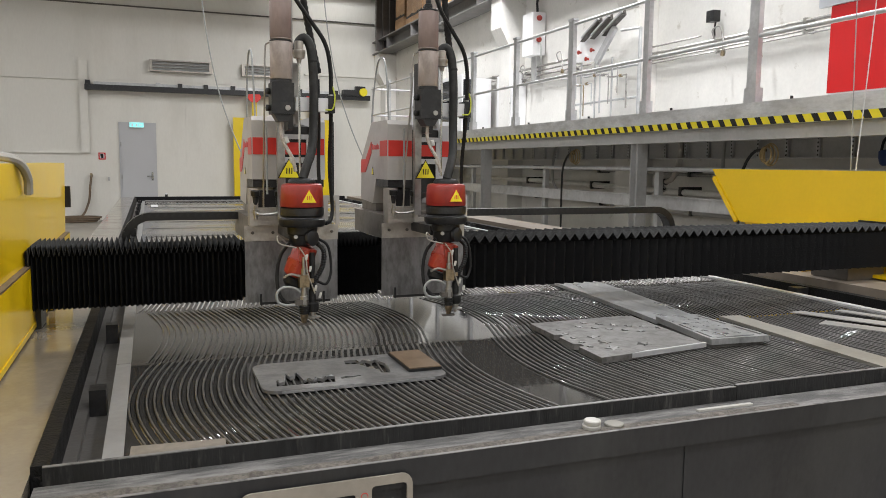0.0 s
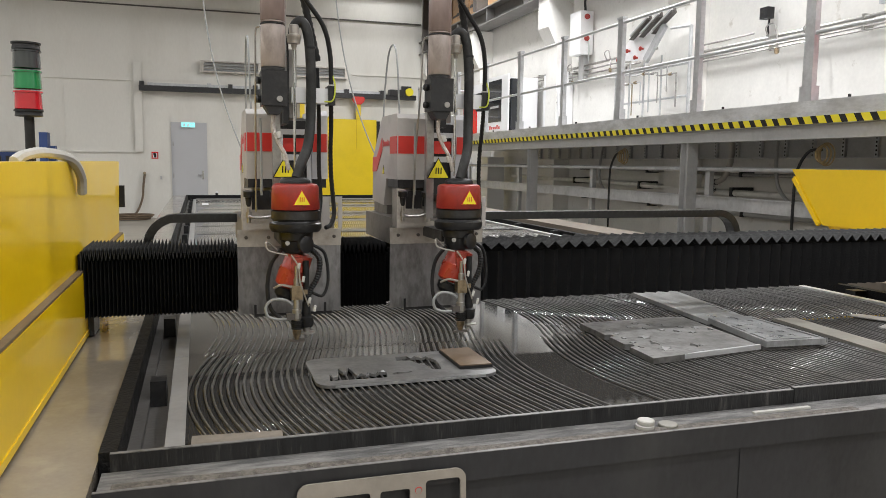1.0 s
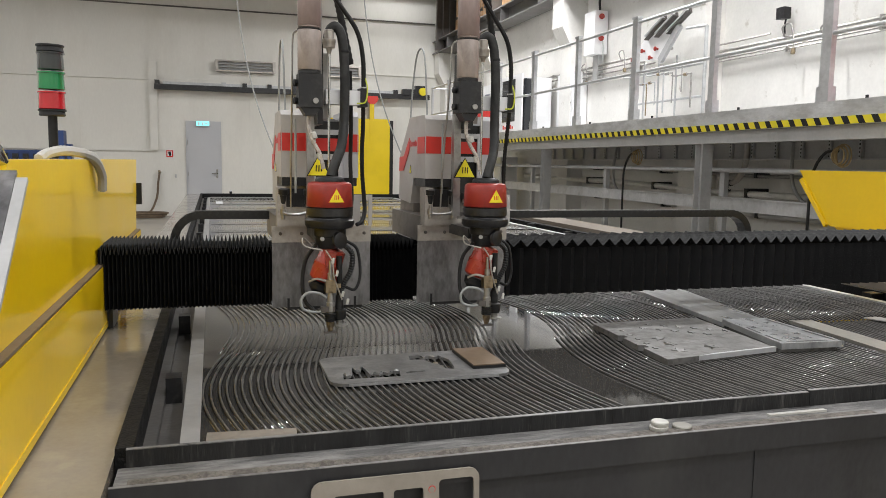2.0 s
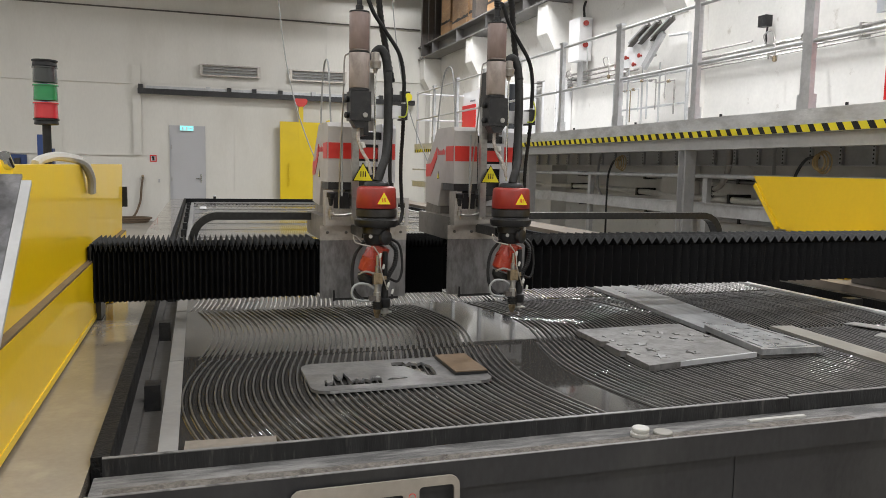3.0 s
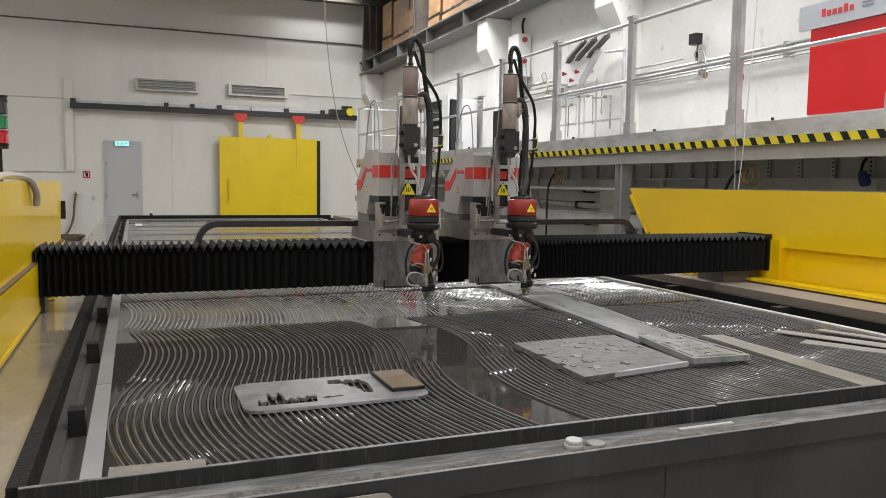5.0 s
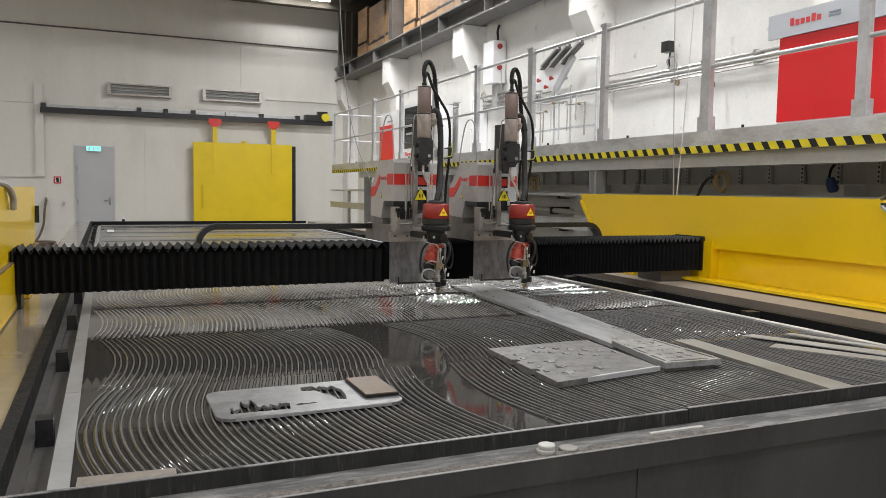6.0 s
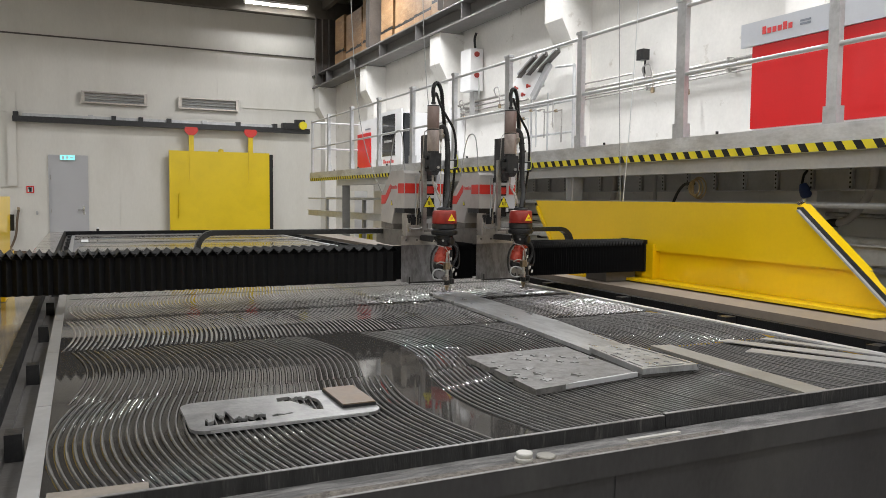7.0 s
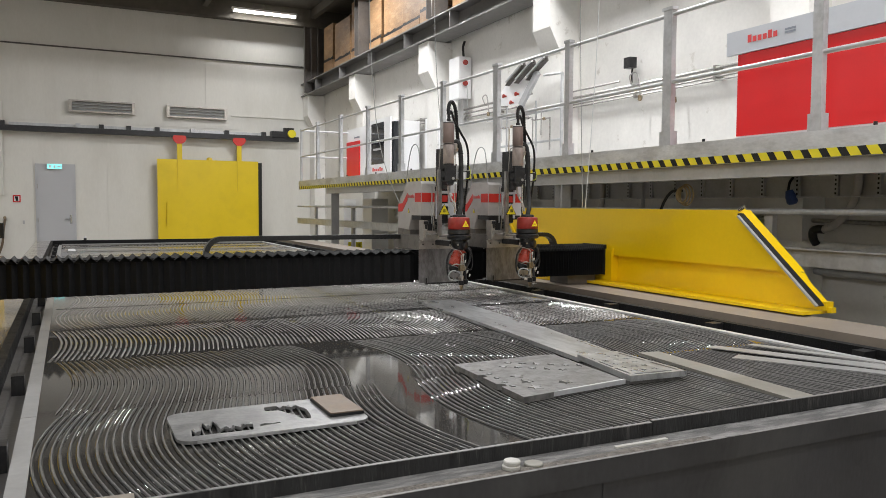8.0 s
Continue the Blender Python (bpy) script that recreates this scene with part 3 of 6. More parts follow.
def platform():
    deck = tagged(new("platform"), "galvanised steel service platform on legs", kind="structure")
    part("deck", B(PX + 0.06, X1 - 0.002, PY0, PY1, 1.76, 1.80), GALV, deck)
    part("fascia", B(PX, PX + 0.055, PY0, PY1, 1.676, PZ, w=0.004), FASCIA, deck, "worn galvanised edge plate")
    part("edge_beam", B(PX + 0.07, PX + 0.2, PY0, PY1 - 1.6, 1.575, 1.675, w=0.004), GREYSTEEL, deck, "grey channel beam")
    part("rear_beam", B(X1 - 0.7, X1 - 0.55, PY0, PY1, 1.66, 1.755), GREYSTEEL, deck)
    for k in range(12):
        y = PY0 + 0.6 + 1.33 * k
        part("joist", B(PX + 0.21, X1 - 0.71, y - 0.04, y + 0.04, 1.67, 1.755), GREYSTEEL, deck)
    # black and yellow edge tape: single stripes
    bm_y, bm_k = bmesh.new(), bmesh.new()
    n, pitch = int((PY1 - PY0) / 0.13), 0.13
    for k in range(n):
        y = PY0 + k * pitch
        for bm, o, w in ((bm_y, 0.0, 0.56 * pitch), (bm_k, 0.56 * pitch, 0.44 * pitch)):
            prism(bm, ((y + o, 1.678), (y + o + w, 1.678), (y + o + w + 0.035, 1.733), (y + o + 0.035, 1.733)), "x", PX - 0.004, PX - 0.0005)
    tagged(part("yellow_stripes", bm_y, SIGNY, deck, "yellow stripes of the hazard tape"), kind="stuff")
    tagged(part("black_stripes", bm_k, SIGNK, deck, "black stripes of the hazard tape"), kind="stuff")
    for y in (-0.12, 3.4, 6.92, 10.44, 13.96):
        for x in (PX + 0.13,):
            bm = B(x - 0.055, x + 0.055, y - 0.057, y - 0.048, 0.0, 1.574)
            box(bm, x - 0.055, x + 0.055, y + 0.048, y + 0.057, 0.0, 1.574)
            box(bm, x - 0.005, x + 0.005, y - 0.0475, y + 0.0475, 0.0, 1.574)
            part("leg", bm, GREYSTEEL, deck, "grey steel leg")
    # railing
    rail = thing("platform_railing", "galvanised tube railing with flat posts on the platform", "railing")
    posts = [4.06 + 1.332 * k for k in range(-4, 9)]
    for k, y in enumerate(posts):
        w = 0.047 if k % 2 else 0.036
        bm = B(PX + 0.02, PX + 0.065, y - w, y + w, PZ + 0.11, 2.88, w=0.004)
        part("post", bm, GALV, rail)
        part("post_cap", B(PX + 0.012, PX + 0.073, y - w - 0.01, y + w + 0.01, 2.881, 2.905, w=0.004), GALV, rail)
        part("post_foot", B(PX + 0.01, PX + 0.08, y - w - 0.013, y + w + 0.013, PZ + 0.001, PZ + 0.11, w=0.005), GALV, rail)
        part("bolt", R((PX + 0.02, y - 0.4, PZ), (PX + 0.02, y - 0.4, PZ + 0.022), 0.012, 6), BLACKM, rail)
    for z, r in ((2.845, 0.0165), (2.33, 0.0165)):
        part("rail", R((PX + 0.042, PY0, z), (PX + 0.042, PY1, z), r), RAILT, rail, "bright tube rail", True)
    bm = R((PX + 0.05, PY1 - 0.03, PZ), (PX + 0.05, PY1 - 0.03, 2.88), 0.024)
    rod(bm, (X1 - 0.9, PY1 - 0.03, PZ), (X1 - 0.9, PY1 - 0.03, 2.88), 0.024)
    for z in (2.845, 2.33):
        rod(bm, (PX + 0.05, PY1 - 0.03, z), (X1 - 0.35, PY1 - 0.03, z), 0.02)
    part("end_rail", bm, RAILT, rail, "", True)
    # pump cabinets
    c = thing("pump_cabinet", "red and silver high-pressure pump cabinet on the platform", "cabinet", at=(5.2, 0, 0))
    part("body", B(0.02, 0.55, 1.9, 5.6, 1.95, 2.86, w=0.01), WHITEP, c, "light grey sheet body")
    part("red_panel", B(0, 0.018, 3.3, 5.61, 1.975, 2.665, w=0.004), REDPANEL, c, "plain red front panel")
    part("silver_band", B(-0.02, 0.018, 3.28, 5.72, 2.668, 2.865, w=0.004), BAND, c, "silver top band")
    part("side_panel", B(0, 0.018, 1.9, 3.295, 1.975, 2.9, w=0.004), WHITEP, c)
    part("plinth", B(0.04, 0.5, 2.0, 5.5, 1.801, 1.949), BLACKM, c, "black recessed base")
    bm = bmesh.new()
    for k in range(6):
        box(bm, -0.024, -0.0205, 5.49 - k * 0.052 - 0.036, 5.49 - k * 0.052, 2.745, 2.79 + (0.018 if k in (0, 4) else 0))
    part("logo", bm, PRINTR, c, "red logo shape")
    bm = bmesh.new()
    for k in range(2):
        box(bm, -0.024, -0.0205, 5.02, 5.12, 2.75 + 0.026 * k, 2.765 + 0.026 * k)
    for k in range(8):
        box(bm, -0.024, -0.0205, 4.12 - k * 0.062 - 0.042, 4.12 - k * 0.062, 2.745, 2.80)
    part("print", bm, PRINTG, c, "dark print")
    c = thing("control_cabinet", "white cabinet with a red panel and black windows", "cabinet", at=(5.2, 0, 0))
    part("body", B(0.02, 0.6, 13.56, 15.88, 1.801, 2.90, w=0.015), WHITEP, c)
    part("red_panel", B(0.0, 0.019, 15.11, 15.88, 1.955, 2.64, w=0.004), REDPANEL, c, "plain red panel")
    part("front_door", B(-0.006, 0.019, 13.47, 14.56, 1.94, 2.95, w=0.006), WHITEP, c, "white cabinet door")
    part("window", B(-0.012, -0.0065, 13.78, 14.41, 2.13, 2.88, w=0.002), DARKGLASS, c, "black glass window")
    part("window_frame", B(-0.016, -0.0125, 13.90, 14.30, 2.38, 2.42), GREYSTEEL, c)
    part("side_compartment", B(0.04, 0.21, 13.44, 13.555, 1.86, 2.86, w=0.008), DARKGLASS, c, "black side face")
    w = thing("wall_box", "white sheet metal box standing on the platform", "cabinet", at=(5.7, 12.46, PZ))
    part("body", B(0, 0.24, 0, 0.64, 0.001, 1.04, w=0.01), WHITEP, w)
    part("front_door", B(-0.012, -0.0005, 0.03, 0.61, 0.06, 1.0, w=0.004), WHITEP, w)
    part("lock", R((-0.02, 0.08, 0.55), (-0.0125, 0.08, 0.55), 0.014, 12), STEEL, w)
    bm = bmesh.new()
    for k in range(6):
        box(bm, -0.0095, -0.0065, 14.36 - k * 0.09 - 0.066, 14.36 - k * 0.09, 2.0, 2.045 + (0.025 if k in (0, 4) else 0))
    part("logo", bm, PRINTR, c, "red logo shape")
    part("print", B(0.0165, 0.0195, 15.15, 15.45, 2.70, 2.73), PRINTG, c)
    # tilted tool board with three dark clamps
    b = thing("valve_board", "white board with red valves and dark clamps on a tube frame", "board", at=(5.5, 9.5, 2.7))
    bm = bmesh.new()
    prism(bm, ((0.88, 0.08), (0.03, 0.02), (-0.345, 0.37), (0.44, 0.345)), "x", -0.015, 0.015)
    part("board", bev(bm, 0.005), WHITEP, b)
    for y in (0.175, -0.065, -0.347):
        mm = Matrix.Translation((0, y, 0.43)) @ Matrix.Rotation(radians(66), 4, "X")
        bm = bmesh.new()
        box(bm, -0.045, -0.0165, -0.034, 0.034, -0.235, 0.235, mm)
        box(bm, -0.085, -0.0455, -0.034, -0.026, -0.235, 0.235, mm)
        clamp = part("clamp", bev(bm, 0.003), DARKSTEEL, b, "dark grey clamp channel")
        bm = bmesh.new()
        box(bm, -0.075, -0.0455, 0.004, 0.03, -0.22, 0.22, mm)
        part("clamp_face", bev(bm, 0.003), GREYSTEEL, clamp)
    mm = Matrix.Translation((0, -0.165, 0.19)) @ Matrix.Rotation(radians(47), 4, "X")
    bm = bmesh.new()
    box(bm, -0.06, -0.016, -0.045, 0.045, -0.28, 0.28, mm)
    part("side_rail", bev(bm, 0.008), GALV, b, "bright side channel")
    for y, z in ((0.46, 0.176), (0.14, 0.165), (0.27, 0.068), (0.7, 0.09)):
        part("valve", Lh((-0.0155, y, z), (-1, 0, 0), ((0, 0.014), (0.035, 0.014), (0.036, 0.028), (0.05, 0.028), (0.054, 0.014)), 12), REDHEAD, b, "red hand valve", True)
    bm = bmesh.new()
    for y in (-0.71, 0.98):
        rod(bm, (0.1, y, -0.898), (0.1, y, 0.33 if y < 0 else 0.0), 0.022)
    for z in (-0.1, -0.49):
        rod(bm, (0.1, -0.71, z), (0.1, 0.98, z), 0.016)
    for y in (-0.15, 0.25, 0.6):
        rod(bm, (0.08, y, -0.89), (0.08, y, 0.05), 0.013)
    rod(bm, (0.1, -0.71, 0.33), (0.1, -0.3, 0.36), 0.016)
    part("frame", bm, GALV, b, "galvanised tube frame", True)
    random.seed(21)
    for k in range(7):
        y0 = -0.55 + 0.2 * k
        zz = random.uniform(-0.25, -0.02)
        part("feed_pipe", T([(0.03, y0, zz - random.uniform(0.2, 0.5)), (0.03, y0, zz - 0.04), (0.03, y0 + 0.03, zz), (0.03, y0 + random.uniform(0.15, 0.4), zz), (0.05, y0 + 0.45, zz + 0.02)], random.choice((0.008, 0.011, 0.014)), 8), random.choice((STEEL, BRASS, GALV)), b, "thin feed pipe", True)
        part("pipe_joint", Lh((0.03, y0 + 0.1, zz), (0, 1, 0), ((0, 0.014), (0.004, 0.02), (0.045, 0.02), (0.05, 0.014)), 10), random.choice((STEEL, BRASS)), b, "", True)
    # wall lamp box and pipes
    f = thing("wall_floodlight", "small black box floodlight on the wall", "lamp", at=(5.94, 7.8, 2.92))
    part("case", B(-0.14, -0.05, -0.06, 0.06, 0.03, 0.15, w=0.012), BLACKM, f)
    part("bracket", T([(-0.06, 0, 0.03), (-0.07, 0, -0.05), (-0.05, 0.02, -0.12), (-0.06, 0.05, -0.18)], 0.011), BLACKM, f, "", True)
    for z, y0, y1, r in ((2.75, -2, 9.2, 0.018), (2.665, -2, 9.2, 0.011), (2.83, 8.0, 9.2, 0.011), (2.63, 4.0, 9.4, 0.009), (2.93, 9.9, 15.8, 0.02), (2.86, 10.2, 15.0, 0.014), (2.79, 10.3, 13.2, 0.014), (2.72, 10.3, 14.2, 0.011)):
        p = thing("wall_pipe", "thin steel pipe clipped along the wall", "pipe", "pipes along the wall")
        part("pipe", R((5.86, y0, z), (5.86, y1, z), r, 8), STEEL, p, "", True)
        for k in range(int((y1 - y0) / 1.6)):
            part("clip", B(5.84, 5.95, y0 + 0.5 + 1.6 * k, y0 + 0.53 + 1.6 * k, z - 0.03, z + 0.03), STEEL, p)
    for y, z in ((7.75, 2.75), (7.2, 2.665), (11.2, 2.93), (12.4, 2.86)):
        v = thing("valve", "small steel pipe valve with a bent branch", "valve", "valves on the pipes")
        part("branch", T([(5.84, y, z), (5.8, y, z + 0.1), (5.8, y - 0.12, z + 0.12), (5.8, y - 0.18, z - 0.05), (5.8, y - 0.18, z - 0.14)], 0.009, 8), STEEL, v, "", True)
        part("knob", Lh((5.8, y - 0.18, z - 0.14), (0, 0, -1), ((0, 0.02), (0.05, 0.025), (0.06, 0.01)), 10), BRASS, v, "", True)


def under_platform():
    """The low railing, cable tray and pipes beneath the platform."""
    r = thing("low_railing", "grey steel guard rail below the platform", "railing")
    x = 4.6
    part("top_tube", R((x, -2.0, 1.34), (x, 17.4, 1.34), 0.022), GALV, r, "", True)
    bm = B(x - 0.02, x + 0.02, -2.0, 17.4, 0.965, 1.078)
    box(bm, x - 0.05, x + 0.035, -2.0, 17.4, 1.0785, 1.088)
    part("channel", bev(bm, 0.006), GALV, r, "wide grey channel")
    for k in range(8):
        y = 0.16 + 1.148 * (k * 2)
        part("post", B(x + 0.035, x + 0.085, y - 0.035, y + 0.035, 0, 1.33), GREYSTEEL, r)
    t = thing("cable_tray", "perforated steel cable tray on the wall", "cable tray")
    part("back", B(5.55, 5.56, PY0, 13.0, 1.46, 1.70), GREYSTEEL, t)
    part("lip", B(5.46, 5.549, PY0, 13.0, 1.452, 1.462), GALV, t)
    for k in range(36):
        y = 0.2 + 0.36 * k
        bm = B(5.52, 5.549, y - 0.018, y + 0.018, 1.463, 1.70)
        up = part("upright", bm, GALV, t)
        bm = bmesh.new()
        for h in range(6):
            box(bm, 5.517, 5.5195, y - 0.007, y + 0.007, 1.475 + 0.036 * h, 1.492 + 0.036 * h)
        tagged(part("perforation", bm, SIGNK, up, "dark slot holes"), kind="stuff")
    for z, rr, m, x in ((1.098, 0.036, PIPEW, 5.7), (1.30, 0.02, STEEL, 5.8), (0.86, 0.03, GREYSTEEL, 5.85)):
        p = thing("drain_pipe", "pale plastic pipe sagging along the wall", "pipe")
        part("pipe", T([(x, 1.6 * k, z + 0.0115 * (1.6 * k - 9.2) + 0.012 * math.sin(k * 2.1)) for k in range(10)], rr, 10), m, p, "", True)
        for k in range(6):
            y = 2.3 + 1.9 * k
            zz = z + 0.0115 * (y - 9.2)
            part("pipe_clamp", B(x - rr - 0.01, X1 - 0.001, y - 0.02, y + 0.02, zz - rr - 0.015, zz + rr + 0.015), BLACKM, p, "black clamp")
    for y, s in ((7.0, 1), (10.4, 1)):
        c = thing("loose_hose", "grey hose drooping from the cable tray", "hose")
        part("hose", T([(5.4, y, 1.66), (5.3, y - 0.1, 1.5), (5.2, y - 0.25 * s, 1.2), (5.15, y - 0.5 * s, 1.02), (5.1, y - 0.7 * s, 0.98)], 0.018, 10), GREYSTEEL, c, "", True)
    for y in (5.5, 8.4):
        c = thing("cable_coil", "coiled ochre cable hanging under the platform", "cable")
        for k in range(5):
            part("loop", T([(4.5 - 0.012 * k, y - 0.05 + (0.078 - 0.009 * (k * 3 % 5)) * math.cos(a * 0.63 + k), 1.465 + (0.085 - 0.006 * k) * math.sin(a * 0.63 + k)) for a in range(11)], 0.0055, 6), OCHRE, c, "", True)
        part("cable", T([(4.5, y, 1.5), (4.5, y + 0.12, 1.49), (4.5, y + 0.22, 1.38), (4.5, y + 0.26, 1.2), (4.5, y + 0.26, 0.5)], 0.012, 8), RUBBER, c, "", True)
    for y, zb in ((4.75, 1.07), (7.9, 1.095)):
        c = thing("drain_hose", "grey corrugated hose joining a white pipe elbow", "hose", "drain hoses")
        part("hose", T([(5.5, y - 0.08, 1.66), (5.52, y - 0.06, 1.5), (5.58, y + 0.05, 1.36), (5.62, y + 0.2, 1.23), (5.62, y + 0.31, 1.19)], 0.03, 10, 0.12), GREYCOV, c, "", True)
        part("elbow", T([(5.62, y + 0.30, 1.19), (5.62, y + 0.36, 1.19), (5.62, y + 0.40, 1.17), (5.62, y + 0.40, 1.12), (5.66, y + 0.40, zb)], 0.036, 10), BLACKM, c, "dark elbow", True)
        part("socket", Lh((5.64, y + 0.40, 1.13), (0.3, 0, -1), ((0, 0.034), (0.05, 0.034)), 14), PIPEW, c, "white pipe socket", True)
    b = thing("tray_fitting", "dark blue plug hanging from the cable tray", "plug", at=(5.45, 5.26, 1.46))
    part("plug", Lh((0, 0, 0.05), (0.1, -0.3, -1), ((0, 0.03), (0.05, 0.045), (0.1, 0.045), (0.12, 0.03)), 12), BLUE, b, "", True)
    part("cord", T([(0, 0.01, 0.05), (0.03, 0.02, 0.12), (0.08, 0.03, 0.16)], 0.012, 6), RUBBER, b, "", True)
    for x in (4.852, 5.008):
        q = thing("floor_sign", "small yellow warning sign on a thin post beyond the tank", "sign", "yellow signs", (x, 14.6, 0))
        part("post", R((0, 0, 0), (0, 0, 0.54), 0.012, 8), GREYSTEEL, q)
        part("plate", B(-0.06, 0.06, -0.006, 0.006, 0.541, 0.67, w=0.003), SIGNY, q)
        part("mark", B(-0.007, 0.007, -0.0085, -0.0065, 0.58, 0.64), SIGNK, q)
    for y in (16.9, 15.2):
        p = thing("standing_panel", "pale cabinet standing under the platform", "cabinet", at=(5.4, y, 0))
        part("body", B(0, 0.35, -0.25, 0.25, 0, 1.5, w=0.01), WHITEP, p)


# ------------------------------------------------------------------ water tank
SL, SR, FY, FAR, SZ = -0.065, 2.985, 2.34, 13.95, 0.74
PITCH = 0.862
WL = 0.7348
ROW0 = 2.428


def grit_ridge():
    """A low uneven ridge of wet abrasive lying along the front ledge."""
    bm = bmesh.new()
    rnd = random.Random(31)
    last = None
    n = 260
    for i in range(n + 1):
        u = i / n
        x = -0.19 + 1.75 * u
        h = 0.004 + 0.011 * max(0.0, noise.noise((x * 30, 0.3, 0))) + 0.005 * noise.noise((x * 75, 4.2, 0)) + rnd.uniform(-0.0006, 0.0006)
        h = max(0.0006, h * min(1, (1 - u) * 2.2))
        c = FY - 0.094 + 0.005 * noise.noise((x * 9, 7.7, 0))
        now = [bm.verts.new((x, c + dy, 0.7552 + h * k)) for dy, k in ((-0.018, 0), (-0.012, 0.55), (-0.005, 1), (0.003, 0.85 + 0.3 * noise.noise((x * 70, 1, 5))), (0.011, 0.45), (0.02, 0))]
        if last:
            for k in range(5):
                bm.faces.new((last[k], last[k + 1], now[k + 1], now[k]))
        last = now
    return bm


def tank():
    t = thing("water_tank", "long black steel water tank of the cutting machine", "tank")
    # front: rim, ledge, outer wall
    part("front_rim", B(-0.2, 1.43, FY - 0.014, FY, 0.66, 0.79, w=0.003), RIM, t, "black rim plate, wet and streaked")
    part("front_rim", B(1.436, 3.23, FY - 0.010, FY + 0.004, 0.66, 0.793, w=0.003), RIM, t, "black rim plate, wet and streaked")
    part("ledge", B(-0.215, 3.3, FY - 0.115, FY - 0.0145, 0.735, 0.755, w=0.003), LEDGE, t, "ledge dusted with grey abrasive")
    part("grit_ridge", grit_ridge(), GRIT, t, "brown-grey ridge of caked abrasive grit", True)
    part("ledge_lip", B(-0.22, 3.3, FY - 0.122, FY - 0.1155, 0.70, 0.759, w=0.002), FRONTW, t)
    part("lip_edge", B(-0.22, 3.3, FY - 0.1228, FY - 0.1145, 0.7592, 0.7606), WORN, t, "worn bright edge of the lip")
    part("front_wall", B(-0.215, 3.28, FY - 0.11, FY - 0.0145, 0.0, 0.7345), FRONTW, t, "dusty black front wall")
    part("wall_seam", B(1.192, 1.198, FY - 0.1125, FY - 0.1105, 0.0, 0.699), FRONTW, t)
    part("worn_edge", B(-0.2, 1.43, FY - 0.0125, FY - 0.002, 0.7903, 0.7915), WORN, t, "scuffed bare upper edge")
    part("worn_edge", B(1.436, 3.23, FY - 0.0085, FY + 0.002, 0.7933, 0.7945), WORN, t, "scuffed bare upper edge")
    part("far_wall", B(-0.22, 3.2, FAR, FAR + 0.06, 0.0, 0.80, w=0.004), TANK, t)
    part("far_ledge", B(SL, SR, FAR - 0.06, FAR - 0.001, 0.6, 0.745), STRIP, t)
    part("side_wall", B(-0.222, -0.188, FY + 0.001, FAR - 0.001, 0.0, 0.79, w=0.004), TANK, t, "black side wall")
    part("side_wall", B(3.165, 3.215, FY + 0.006, FAR - 0.001, 0.0, 0.757, w=0.004), TANK, t, "black side wall")
    part("channel_floor", B(-0.1875, -0.108, FY + 0.001, FAR - 0.001, 0.62, 0.70), CHANNEL, t, "grey channel floor")
    part("channel_sill", B(-0.1875, -0.160, FY + 0.001, FAR - 0.001, 0.7005, 0.722), CHANNEL, t)
    part("channel_floor", B(3.03, 3.1645, FY + 0.006, FAR - 0.001, 0.62, 0.655), TANK, t)
    for k in range(14):
        y = 2.815 + PITCH * k
        if y > FAR - 0.2:
            break
        part("clamp_block", B(-0.159, -0.118, y + 0.09, y + 0.15, 0.7005, 0.77, w=0.004), BLACKM, t)
        part("clamp_block", B(3.09, 3.164, y + 0.1 - 0.03, y + 0.1 + 0.03, 0.656, 0.752, w=0.004), BLACKM, t)
    y = FY + 0.002
    k = 0
    while y < FAR - 0.1:
        y2 = ROW0 + PITCH * (k + 1)
        y2 = min(y2, FAR - 0.07)
        part("edge_strip", B(SL - 0.042, SL, y, y2 - 0.004, 0.58, SZ, w=0.003), STRIP, t, "galvanised edge strip")
        part("edge_strip", B(SR, SR + 0.042, y + 0.004, y2 - 0.004, 0.58, SZ + 0.003, w=0.003), GALV, t, "bright galvanised edge strip")
        y, k = y2, k + 1
    tagged(new("water", finish(B(SL, SR, FY + 0.001, FAR - 0.061, 0.4, WL), "water", WATER)), "still murky grey water in the cutting tank", kind="structure")
    # beds beside the tank
    setting("machine_bed", B(-0.44, -0.224, 0.6, FAR + 0.5, 0, 0.772), PLINTH, "wet brown concrete machine bed")
    setting("machine_bed", B(3.36, 3.72, 0.6, FAR + 0.5, 0, 0.772, w=0.006), PLINTH_R, "pale brown concrete machine bed")


# sideways bow and first slat of each row; the open strip without slats in the two nearest rows
BOW = ((-0.066, 0.004), (0.055, -0.02), (0.046, -0.055), (-0.062, 0.02), (0.066, 0.0), (-0.066, 0.03))
OPEN = ((0.999, 1.163), (0.912, 1.174))


def arc(row, y, base):
    """Sideways bow of the slats in one row of the tank."""
    u = min(1, max(0, (y - (ROW0 + PITCH * row)) / PITCH))
    bow = BOW[row % len(BOW)][0]
    if row % len(BOW) == 1:
        bow += 0.022 * min(1.0, max(0.0, base))
    return base + bow * math.sin(math.pi * u)


